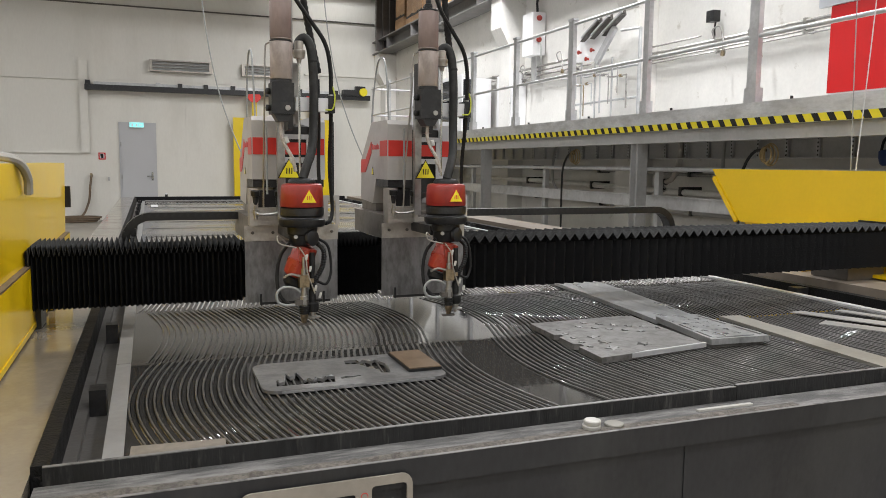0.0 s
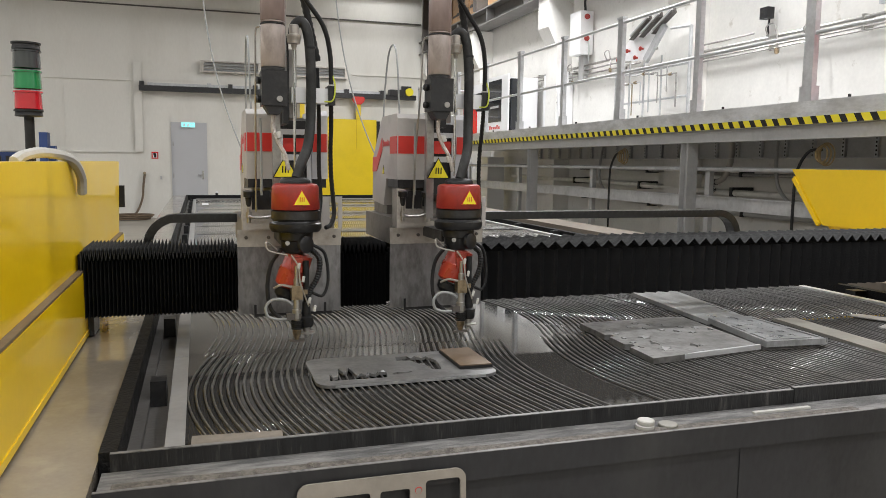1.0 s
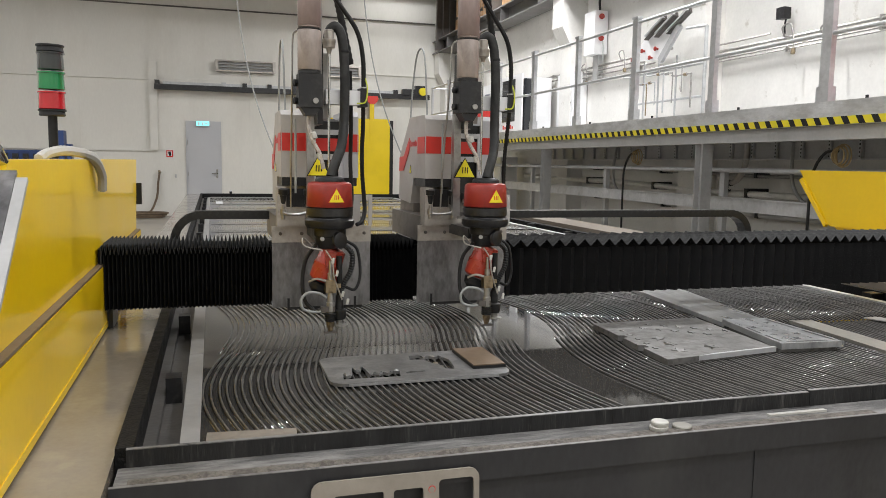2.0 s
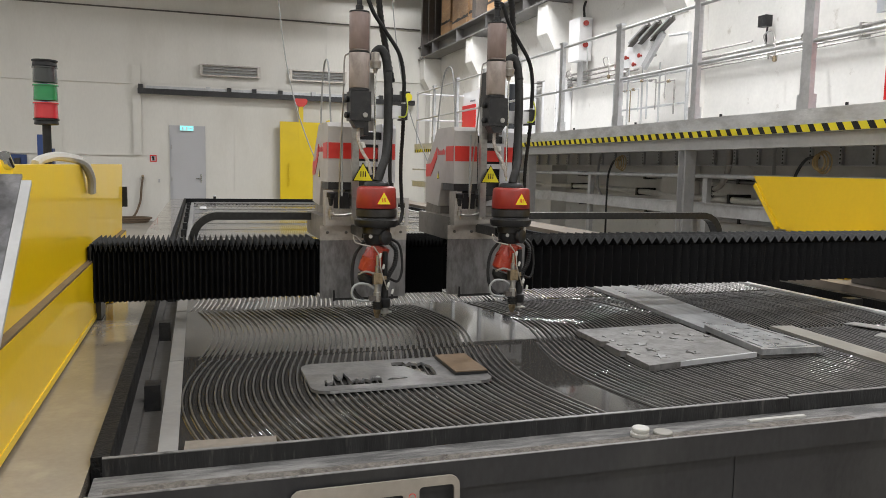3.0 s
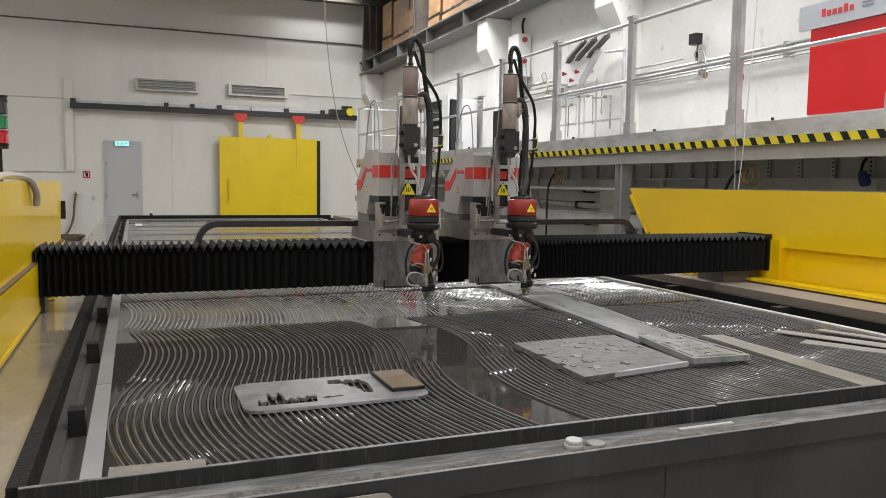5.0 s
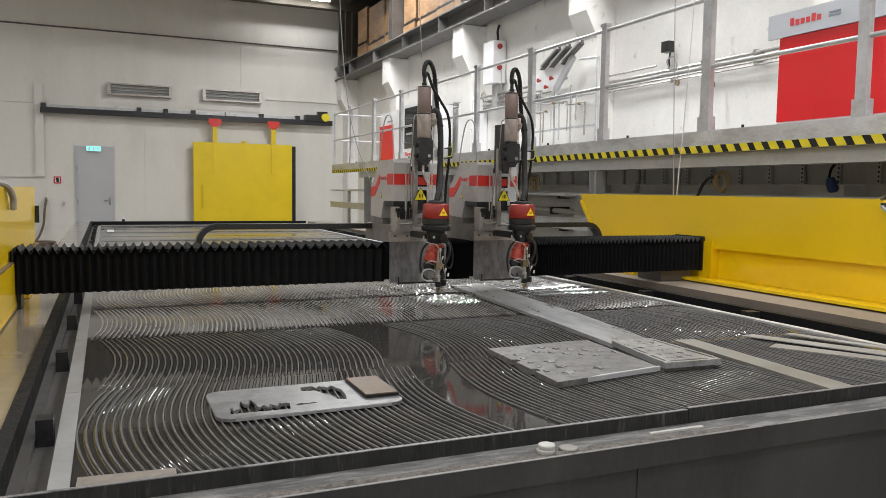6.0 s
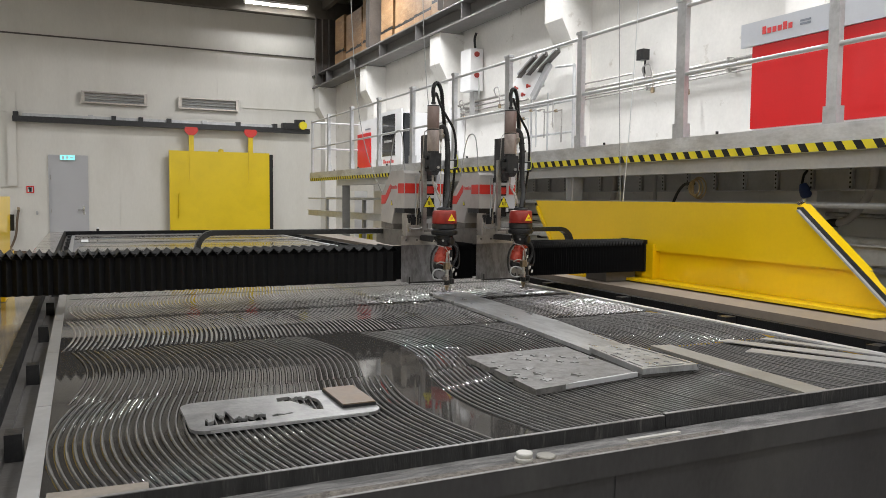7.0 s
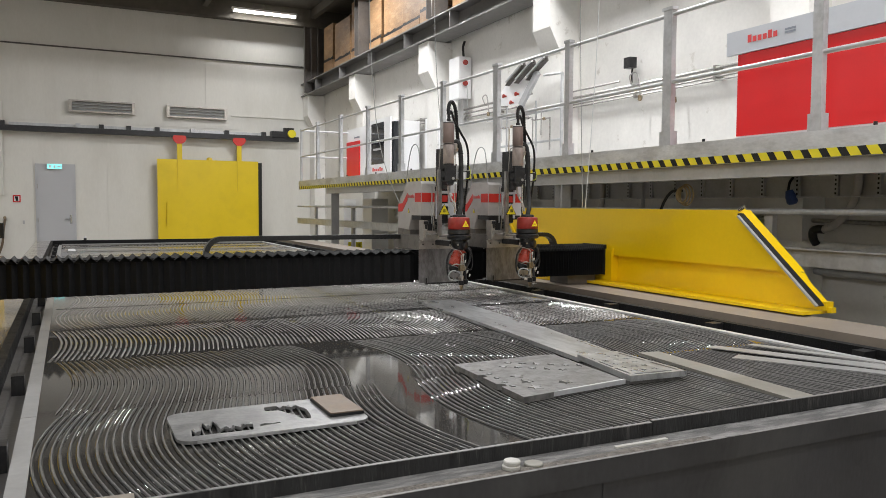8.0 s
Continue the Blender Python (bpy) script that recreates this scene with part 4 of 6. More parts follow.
def slat_mesh(bm, row, base, drop=0.1, wide=0.005, n=18, top=SZ):
    """One bowed slat with a rounded, worn upper edge."""
    last = None
    r = wide / 2
    lean, drift, tilt = random.uniform(-0.0015, 0.0015), random.uniform(-0.0012, 0.0012), random.uniform(-0.0015, 0.0015)
    sway = random.uniform(-0.0008, 0.0008)
    for i in range(n + 1):
        y = ROW0 + PITCH * row + 0.006 + (PITCH - 0.012) * i / n
        x = arc(row, y, base) + sway * math.sin(2 * math.pi * i / n)
        zt = top + drift + tilt * (i / n - 0.5)
        if i in (0, n):
            zt -= 0.004
        rim = ((x - r + lean, SZ - drop), (x - r, WL - 0.001), (x - r - 0.0045, WL - 0.0004), (x - r - 0.0022, WL + 0.0002), (x - r - 0.0008, WL + 0.0008), (x - r, WL + 0.0012), (x - r, zt - r * 0.9), (x - r * 0.8, zt - r * 0.4), (x - r * 0.4, zt - r * 0.08))
        back = tuple((2 * x - px + (2 * lean if k == 0 else 0), pz) for k, (px, pz) in enumerate(rim))
        now = [bm.verts.new((px, y, pz)) for px, pz in rim + back[::-1]]
        if last:
            for k in range(17):
                f = bm.faces.new((last[k], last[k + 1], now[k + 1], now[k]))
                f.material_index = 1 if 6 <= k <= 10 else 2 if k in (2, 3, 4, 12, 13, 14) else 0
        last = now


def slats():
    """Bowed support slats: the nearest rows as single slats, the far rows as one body."""
    random.seed(3)
    bed = thing("slat_bed", "bowed steel support slats standing in the tank water", "slats")
    step = 0.0207
    rows = int((FAR - 0.1 - ROW0) / PITCH)
    far = bmesh.new()

    def keep_round(ob, top=SLATTOP):
        ob.data.materials.append(top)
        ob.data.materials.append(FILM)
        ob.data.set_sharp_from_angle(angle=radians(80))
        return ob
    for row in range(rows):
        k = 0
        while True:
            base = BOW[row % len(BOW)][1] + step * k
            k += 1
            b = base + random.uniform(-0.0011, 0.0011)
            if max(arc(row, ROW0 + PITCH * (row + 0.5), b), b) > SR - 0.008:
                break
            if row < 2 and OPEN[row][0] < base < OPEN[row][1]:
                continue
            if row < 2:
                bm = bmesh.new()
                slat_mesh(bm, row, b, top=(0.7422, 0.7405)[row])
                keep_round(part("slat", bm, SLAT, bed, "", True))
            else:
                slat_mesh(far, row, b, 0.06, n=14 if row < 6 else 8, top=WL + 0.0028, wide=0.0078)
        y = ROW0 + PITCH * row
        if row < 3:
            bm = B(SL + 0.045, 0.905, y - 0.003, y + 0.003, 0.6, 0.732)
            box(bm, 1.18, SR - 0.01, y - 0.003, y + 0.003, 0.6, 0.732)
            part("cross_bar", bm, SLAT, bed)
        else:
            box(far, SL + 0.02, SR - 0.02, y - 0.003, y + 0.003, 0.6, WL + 0.001)
    # far rows take the paler tops with the painted reflection
    tagged(keep_round(part("far_slats", far, SLAT, bed, "slats of the far rows, tops paler for the end wall's reflection", True), SHEENTOP), kind="stuff")


# ------------------------------------------------------------------ plates on the slats
def holed_plate(bm, outline, holes, z0, z1):
    """A plate with open holes, by filling the flat outline and pushing it up."""
    edges = []
    for loop in (outline, *holes):
        vs = [bm.verts.new((x, y, z0)) for x, y in loop]
        edges += [bm.edges.new((vs[i], vs[(i + 1) % len(vs)])) for i in range(len(vs))]
    res = bmesh.ops.triangle_fill(bm, use_beauty=True, use_dissolve=False, edges=edges)
    faces = [g for g in res["geom"] if isinstance(g, bmesh.types.BMFace)]
    ext = bmesh.ops.extrude_face_region(bm, geom=faces)
    bmesh.ops.translate(bm, verts=[g for g in ext["geom"] if isinstance(g, bmesh.types.BMVert)], vec=(0, 0, z1 - z0))


def rounded(x0, x1, y0, y1, r, n=5):
    out = []
    for cx, cy, a in ((x1 - r, y1 - r, 0), (x0 + r, y1 - r, 90), (x0 + r, y0 + r, 180), (x1 - r, y0 + r, 270)):
        for k in range(n + 1):
            t = radians(a + 90 * k / n)
            out.append((cx + r * math.cos(t), cy + r * math.sin(t)))
    return out


def ragged(x0, x1, y0, y1, n, amp, seed):
    rnd = random.Random(seed)
    low = [(x0 + (x1 - x0) * k / n, y0) for k in range(n + 1)]
    top = [(x1 - (x1 - x0) * k / n, y1 + rnd.uniform(-amp, amp)) for k in range(n + 1)]
    return low + top


def star(cx, cy, r, turn=0.0):
    return [(cx + (r if k % 2 == 0 else r * 0.42) * math.cos(turn + math.pi * k / 5), cy + (r if k % 2 == 0 else r * 0.42) * math.sin(turn + math.pi * k / 5)) for k in range(10)]


def skew(q):
    """The star plate lies a little askew on the slats."""
    return 1.327 + (q[0] - 1.325) * 1.076 + (q[1] - 2.8) * 0.04, 2.808 + (q[1] - 2.8) * 1.06 + (q[0] - 1.325) * 0.05


def workpieces():
    # rounded plate with torn cut-outs
    p = thing("cut_plate", "grey cut plate with ragged openings and rounded corners", "plate")
    bm = bmesh.new()
    torn = [(0.317, 2.859), (0.324, 2.920), (0.329, 2.889), (0.345, 2.898), (0.36, 2.980), (0.366, 2.937), (0.378, 2.937), (0.391, 2.985), (0.399, 2.895), (0.41, 2.907), (0.425, 2.892), (0.44, 2.910), (0.452, 2.894), (0.47, 2.915), (0.49, 2.910), (0.483, 2.870), (0.481, 2.854), (0.409, 2.856)]
    upper = [(0.557, 3.070), (0.594, 3.075), (0.6, 3.045), (0.62, 3.060), (0.635, 3.040), (0.652, 3.055), (0.66, 3.030), (0.67, 3.000), (0.665, 2.940), (0.655, 2.895), (0.63, 2.905), (0.625, 2.950), (0.606, 2.980), (0.59, 3.020), (0.551, 3.029)]
    holed_plate(bm, rounded(0.276, 0.812, 2.812, 3.112, 0.045), (torn, upper, [(0.505, 2.877), (0.565, 2.888), (0.562, 2.898), (0.54, 2.892), (0.52, 2.902), (0.503, 2.888)]), SZ + 0.001, SZ + 0.010)
    part("plate", bm, ALU, p)
    rnd = random.Random(17)
    for loop, lo, hi in ((torn, 1, 14), (upper, 1, 8), (upper, 10, 13)):
        for k in range(lo, hi):
            a, b = Vector(loop[k]), Vector(loop[k + 1])
            bm = bmesh.new()
            up, lean = rnd.uniform(0.001, 0.006), rnd.uniform(-0.004, 0.004)
            q = [bm.verts.new((v.x + dx, v.y + dy, z)) for v, z in ((a, SZ + 0.006), (b, SZ + 0.006)) for dx, dy in ((0, 0), (0.001, 0.0015))]
            q += [bm.verts.new((a.x * (1 - f) + b.x * f + lean, a.y * (1 - f) + b.y * f + lean, SZ + 0.010 + up * g)) for f, g in ((0.3, 1.0), (0.7, rnd.uniform(0.3, 1)))]
            bmesh.ops.convex_hull(bm, input=q)
            part("burr", bm, LONGALU, p, "pale torn burr")
    part("front_edge", B(0.324, 0.765, 2.8095, 2.8115, SZ + 0.002, SZ + 0.009), LONGALU, p, "bright cut edge")
    p = thing("brown_block", "brown coated square plate lying on the cut plate", "plate", at=(0.76, 2.983, SZ + 0.0105))
    part("block", B(-0.052, 0.052, -0.105, 0.11, 0, 0.008, w=0.002), SIGNK, p, "black lower layer")
    part("upper_plate", B(-0.05, 0.05, -0.103, 0.108, 0.0085, 0.0115, w=0.0008), WOODBLK, p, "brown coated upper sheet")
    # large plate with stars cut out, the loose pieces still lying in their holes
    p = thing("star_plate", "sandy grey metal plate with stars cut out", "plate")
    random.seed(8)
    st = [star(1.42, 2.885, 0.030, 0.3), star(1.435, 2.965, 0.028, 0.9), star(1.44, 3.04, 0.028, 0.2), star(1.545, 2.90, 0.028, 0.5)]
    st += [star(1.52 + 0.043 * k, 3.245 - 0.032 * k, 0.018, 0.4 * k) for k in range(6)]
    st += [star(1.47 + 0.043 * k, 3.195 - 0.034 * k, 0.018, 0.7 * k) for k in range(5)]
    st += [star(1.36 + 0.004 * k, 2.93 + 0.062 * k, 0.014, 0.5 * k) for k in range(5)]
    st = [[skew(q) for q in w] for w in st]
    bm = bmesh.new()
    edge = [(1.325, 2.80), (1.745, 2.84), (1.762, 3.30), (1.70, 3.315), (1.33, 3.31), (1.33, 3.12), (1.352, 3.115), (1.352, 3.09), (1.329, 3.085), (1.328, 2.98), (1.35, 2.975), (1.35, 2.95), (1.327, 2.945)]
    holed_plate(bm, [skew(q) for q in edge], st, SZ + 0.001, SZ + 0.021)
    part("plate", bm, SAND, p)
    for k, q in enumerate(st):
        bm = bmesh.new()
        cx, cy = sum(v[0] for v in q) / 10, sum(v[1] for v in q) / 10
        prism(bm, [(cx + (v[0] - cx) * 0.86, cy + (v[1] - cy) * 0.86) for v in q], "z", SZ + 0.004, SZ + 0.0235)
        bmesh.ops.rotate(bm, verts=bm.verts, cent=(cx, cy, SZ + 0.014), matrix=Matrix.Rotation(radians(random.uniform(3, 13)), 3, "XY"[k % 2]))
        part("loose_star", bm, ALU, p, "tilted cut-out star")
    part("edge_burr", B(1.37, 1.43, 3.356, 3.366, SZ + 0.002, SZ + 0.018), SAND, p)
    bm = bmesh.new()
    prism(bm, [skew(q) for q in ((1.44, 2.8085), (1.75, 2.838), (1.75, 2.848), (1.50, 2.824))], "z", SZ + 0.006, SZ + 0.0222)
    part("bright_edge", bm, RAILT, p, "bright cut strip along the edge")
    # smaller plate with a field of stars
    p = thing("star_grid_plate", "silver plate cut into a grid of stars with side slots", "plate")
    st = [star(1.862 + 0.049 * (k % 3) + 0.007 * (k // 3), 2.92 + 0.062 * (k // 3), 0.020, 0.4 * k) for k in range(15) if k != 12]
    slots = (((1.816, 2.89), (1.829, 2.89), (1.84, 2.985), (1.828, 2.987)), ((2.018, 2.87), (2.033, 2.869), (2.035, 3.02), (2.02, 3.02)), ((2.02, 3.05), (2.035, 3.05), (2.038, 3.22), (2.023, 3.22)), ((1.833, 3.01), (1.845, 3.008), (1.858, 3.108), (1.847, 3.11)), ((1.835, 2.872), (1.995, 2.862), (1.996, 2.876), (1.836, 2.885)))
    holes = st + [list(q) for q in slots]
    bm = bmesh.new()
    holed_plate(bm, [(1.80, 2.86), (2.045, 2.845), (2.05, 3.25), (1.862, 3.26)], holes, SZ + 0.014, SZ + 0.035)
    part("plate", bm, LONGALU, p)
    for k, q in enumerate(st):
        if k % 4 == 1:
            continue
        bm = bmesh.new()
        cx, cy = sum(v[0] for v in q) / 10, sum(v[1] for v in q) / 10
        prism(bm, [(cx + (v[0] - cx) * 0.84, cy + (v[1] - cy) * 0.84) for v in q], "z", SZ + 0.0145, SZ + 0.033)
        bmesh.ops.rotate(bm, verts=bm.verts, cent=(cx, cy, SZ + 0.025), matrix=Matrix.Rotation(radians(random.uniform(2, 10)), 3, "XY"[k % 2]))
        part("loose_star", bm, LONGALU, p, "cut-out star")
    bm = bmesh.new()
    prism(bm, ((1.80, 2.872), (2.025, 2.858), (2.035, 3.225), (1.862, 3.225)), "z", SZ + 0.001, SZ + 0.0135)
    part("lower_plate", bm, SAND, p)
    # long plates
    p = thing("long_plate", "long dull aluminium plate lying along the slats", "plate", "long plates")
    bm = bmesh.new()
    prism(bm, ((1.874, 3.264), (2.078, 3.256), (2.192, 4.008), (1.948, 3.978)), "z", SZ + 0.001, SZ + 0.018)
    part("plate", bev(bm, 0.002), LONGALU, p)
    p = thing("long_plate", "long dull aluminium plate lying along the slats", "plate", "long plates")
    bm = bmesh.new()
    prism(bm, ((1.949, 3.983), (2.193, 4.013), (2.285, 5.215), (2.045, 5.245)), "z", SZ + 0.001, SZ + 0.016)
    part("plate", bev(bm, 0.002), LONGALU, p)
    p = thing("flat_bar", "khaki flat bar lying on the slats", "bar")
    bm = bmesh.new()
    prism(bm, ((2.118, 2.37), (2.225, 2.37), (2.29, 3.269), (2.195, 3.284)), "z", SZ + 0.001, SZ + 0.012)
    part("bar", bev(bm, 0.002), KHAKI, p)
    for k, (a, z) in enumerate((((( 2.50, 3.06), (2.80, 2.56), (2.86, 2.60), (2.58, 3.10)), SZ + 0.001), (((2.55, 3.26), (2.62, 3.27), (2.93, 2.66), (2.84, 2.62)), SZ + 0.008), (((2.74, 3.2), (2.79, 3.21), (2.955, 2.72), (2.92, 2.68)), SZ + 0.014))):
        p = thing("sheet_offcut", "bright sheet metal offcut lying across the slats", "offcut", "sheet offcuts")
        bm = bmesh.new()
        prism(bm, a, "z", z, z + 0.004)
        part("sheet", bm, STRIP, p)
    c = thing("board_scrap", "grey-brown board scrap at the tank's front edge", "offcut")
    bm = bmesh.new()
    prism(bm, ((-0.055, 2.35), (0.14, 2.35), (0.146, 2.49), (-0.05, 2.505)), "z", SZ + 0.001, SZ + 0.011)
    part("board", bev(bm, 0.002), BOARD, c)
    c = thing("plastic_cap", "off-white round plastic cap of two stacked discs", "cap", "caps on the ledge", (0.95, FY - 0.078, 0.7555))
    part("lower_disc", Lh((0, 0, 0), (0, 0, 1), ((0, 0.020), (0.002, 0.0215), (0.009, 0.0215), (0.010, 0.020)), 22), OFFWHITE, c, "", True)
    part("upper_disc", Lh((0.002, 0, 0.0105), (0, 0, 1), ((0, 0.0185), (0.002, 0.020), (0.009, 0.020), (0.011, 0.018)), 22), OFFWHITE, c, "", True)
    c = thing("plastic_cap", "flat grey round plastic disc lying on the ledge", "cap", "caps on the ledge", (1.01, FY - 0.081, 0.7555))
    part("disc", Lh((0, 0, 0), (0, 0, 1), ((0, 0.023), (0.006, 0.023), (0.008, 0.021)), 20), KHAKI, c, "", True)
    c = thing("white_strip", "short white plastic strip on the ledge", "offcut", at=(1.355, FY - 0.058, 0.7555))
    part("strip", B(-0.085, 0.085, -0.006, 0.006, 0, 0.005, w=0.0015), OFFWHITE, c)
    c = thing("paper_sheet", "small white sheet lying on the far slats", "sheet", at=(0.065, 12.3, SZ + 0.0005))
    part("sheet", B(-0.045, 0.045, -0.3, 0.3, 0, 0.002), WHITEP, c)
    c = thing("rim_bolt", "small dark fitting with a white top on the tank's far rim", "fitting", at=(0.262, FAR + 0.03, 0.8005))
    part("stem", R((0, 0, 0), (0, 0, 0.035), 0.022, 10), BLACKM, c)
    part("cap", R((0, 0, 0.0355), (0, 0, 0.06), 0.018, 10), WHITEP, c)
    # template leaning on the front wall
    c = thing("cut_template", "pale grey cut frame leaning against the tank's front", "offcut")
    bm = bmesh.new()
    hol = [rounded(0.19, 0.29, 0.39, 0.704, 0.006, 3), rounded(0.31, 0.372, 0.39, 0.704, 0.006, 3), rounded(0.405, 0.48, 0.39, 0.716, 0.008, 3)]
    holed_plate(bm, rounded(0.145, 0.492, 0.005, 0.735, 0.022, 4), hol, 0, 0.006)
    bmesh.ops.transform(bm, matrix=Matrix(((1, 0, 0, 0), (0, 0, -1, FY - 0.126), (0, 1, 0, 0), (0, 0, 0, 1))), verts=bm.verts)
    bmesh.ops.rotate(bm, verts=bm.verts, cent=(0.3, FY - 0.126, 0.76), matrix=Matrix.Rotation(radians(-3), 3, "X"))
    part("frame", bm, CARD, c)
    bm = bmesh.new()
    tube(bm, [(0.39 + 0.007 * math.cos(a), FY - 0.1345, 0.698 + 0.007 * math.sin(a)) for a in [0.7 * k for k in range(10)]], 0.0012, 5)
    part("marking", bm, REDP, c, "red ring mark")


# ------------------------------------------------------------------ gantry
BX0, BX1, BZ0, BZ1 = -0.405, 3.75, 0.848, 1.055
FOLDS, LEAF, TOPLEAF = {"left": 40, "right": 51}, 0.039, {"left": 0.041, "right": 0.039}
MOVERS = []


def side_frame(g, s, x, far_top, far_low, back=0.0):
    """One yellow end carriage; s points outwards from the beam."""
    fr = part("side_frame", frame_mesh(s, x, far_top, far_low, back), YELLOW, g, "glossy yellow end carriage")
    bm = B(*sorted((x - s * (0.0245 if s < 0 else 0.13), x + s * 0.09)), -1.95 + back if s < 0 else -1.88, far_low + 0.04, 0.782, 0.80, w=0.003)
    part("flange", bm, YELLOW, fr, "yellow base flange")
    d = Vector((0, -0.645, -0.552)).normalized()
    n = Vector((0, -d.z, d.y))
    top = Vector((0, -1.285 + back, 1.352))
    def slope(a, b, lo, hi, h):
        bm = bmesh.new()
        v = []
        for t in (lo, hi):
            for xx in (a, b):
                for k in (0.0, h):
                    v.append(bm.verts.new(Vector((x + s * xx, 0, 0)) + top + d * t - n * k))
        bmesh.ops.convex_hull(bm, input=v)
        return bm
    part("guide_strip", slope(-0.040, -0.02, 0.05, 0.80, -0.010), GREYSTEEL, fr, "bright steel strip on the sloping nose")
    part("recess", slope(-0.019, 0.028, 0.03, 0.80, -0.008), RUBBER if s > 0 else STEELP, fr, "black slot of the sloping nose")
    part("nose_rail", slope(0.03, 0.075, -0.02, 0.80, -0.022), YELLOW, fr, "yellow rail of the sloping nose")
    if s < 0:
        # dark strip drawn in for the shadow gap under the upper plate
        part("dark_edge", B(*sorted((x - s * 0.021, x - s * 0.0005)), -1.66 + back, (far_low + far_top) / 2 - 0.02, 0.9965, 1.003), WOODBLK, fr, "dark strip for the shadow gap under the plate's lower edge")
    part("nose_bolt", R((x + s * 0.01, -1.29 + back, 1.35), (x + s * 0.01, -1.33 + back, 1.372), 0.012), CHROME, fr)
    return fr


def frame_mesh(s, x, far_top, far_low, back):
    bm = bmesh.new()
    mid = (far_low + far_top) / 2
    prism(bm, ((-1.93 + back if s < 0 else -1.86, 0.8005), (far_low, 0.8005), (mid, 0.995), (-1.70 + back, 0.995)), "x", *sorted((x + s * (0.04 if s > 0 else -0.022), x + s * 0.10)))
    prism(bm, ((-1.695 + back, 1.0), (mid, 1.0), (far_top, 1.352), (-1.285 + back, 1.352)), "x", *sorted((x, x + s * 0.11)))
    prism(bm, ((-1.66 + back, 0.9955), (mid - 0.05, 0.9955), (mid - 0.05, 0.9995), (-1.66 + back, 0.9995)), "x", *sorted((x + s * 0.03, x + s * 0.10)))
    box(bm, *sorted((x + s * 0.005, x + s * 0.0395)), 0.031, 0.36, 0.8005, 0.9945)
    return bev(bm, 0.003)


def gantry():
    g = thing("gantry", "black bellows-covered gantry beam between two yellow end carriages", "gantry", at=(0, GANTRY0, 0))
    bm = bmesh.new()
    prism(bm, ((0.03, BZ0 + 0.008), (0.06, BZ0 + 0.008), (0.09, 0.965), (0.27, 0.985), (0.27, BZ1 - 0.004), (0.03, BZ1 - 0.004)), "x", BX0 + 0.002, BX1 - 0.002)
    part("beam_core", bm, BELLOWS, g, "dark beam inside the bellows")
    left = side_frame(g, -1, BX0, 1.53, 1.33, 0.19)
    right = side_frame(g, 1, BX1, 1.515, 0.93)
    part("end_plate", B(BX1 - 0.018, BX1 - 0.003, -0.012, 0.27, BZ0 - 0.002, BZ1 + 0.022, w=0.003), BLACKM, g)
    part("bearing_foot", B(3.44, 3.70, 0.06, 0.3, 0.775, 0.85, w=0.006), DARKSTEEL, g, "dark grey guide carriage")
    part("bearing_foot", B(-0.385, -0.365, 0.06, 0.2, 0.775, 0.86, w=0.004), BLACKM, g, "black guide carriage")
    part("rear_foot", B(-0.40, -0.36, 0.42, 0.62, 0.775, 0.99, w=0.004), YELLOW, g, "yellow foot behind the beam")
    part("rear_foot", B(3.50, 3.72, 0.42, 0.62, 0.7735, 0.84, w=0.004), YELLOW, g, "yellow foot behind the beam")
    # signal tower
    tw = part("signal_tower", R((-0.51, -0.05, 1.353), (-0.51, -0.05, 1.49), 0.014), RUBBER, left, "stack light on a black pole", True)
    for z, h, m, n in ((1.487, 0.02, RUBBER, "tower_base"), (1.5075, 0.055, LENSR, "red_lens"), (1.568, 0.055, LENSG, "green_lens"), (1.6285, 0.055, LENSK, "smoke_lens"), (1.6845, 0.022, RUBBER, "tower_cap")):
        bm = Lh((-0.51, -0.05, z), (0, 0, 1), ((0, 0.036), (0.002, 0.039), (h - 0.006, 0.037), (h - 0.005, 0.041), (h, 0.041)), 20)
        part(n, bm, m, left, "", True)
    part("conduit", T([(-0.50, -0.33, 1.352), (-0.485, -0.29, 1.368), (-0.45, -0.2, 1.378), (-0.40, -0.07, 1.362), (-0.385, 0.04, 1.31), (-0.388, 0.08, 1.25)], 0.015, 8, 0.05), OFFWHITE, left, "pale corrugated conduit arching over the edge", True)
    part("cable_gland", B(-0.415, -0.385, 1.535, 1.57, 1.12, 1.23, w=0.005), RUBBER, left, "small black fitting at the carriage end")
    for dy, bow, m in ((0.42, 0.10, PALEHOSE), (0.455, -0.07, CLEARGREY)):
        pts = [(3.86 + 0.03 * math.sin(3 * k / 8) + bow * math.sin(math.pi * k / 8), dy + 0.05 * k / 8, 1.353 + 4.4 * k / 8) for k in range(9)]
        part("hanging_cable", T(pts, 0.0035, 6), m, right, "thin pale cable hanging from the roof", True)
    part("end_post", bev_box(((BX1 - 0.012, BX1 + 0.0395, -0.085, 0.03, 0.8005, 1.045), (BX1 - 0.022, BX1 + 0.0395, -0.097, -0.0855, 0.8005, 1.05))), YELLOW, right, "yellow upright at the beam end")
    part("nose_foot", bev_box(((BX1 + 0.025, BX1 + 0.085, -1.905, -1.845, 0.8005, 0.85), (BX1 + 0.035, BX1 + 0.075, -1.93, -1.906, 0.79, 0.82))), YELLOW, right, "yellow foot of the sloping nose")
    # slotted rail on the far slope, like the one on the nose
    d = Vector((0, -0.2925, -0.352)).normalized()
    n = Vector((0, -d.z, d.y)) * -1
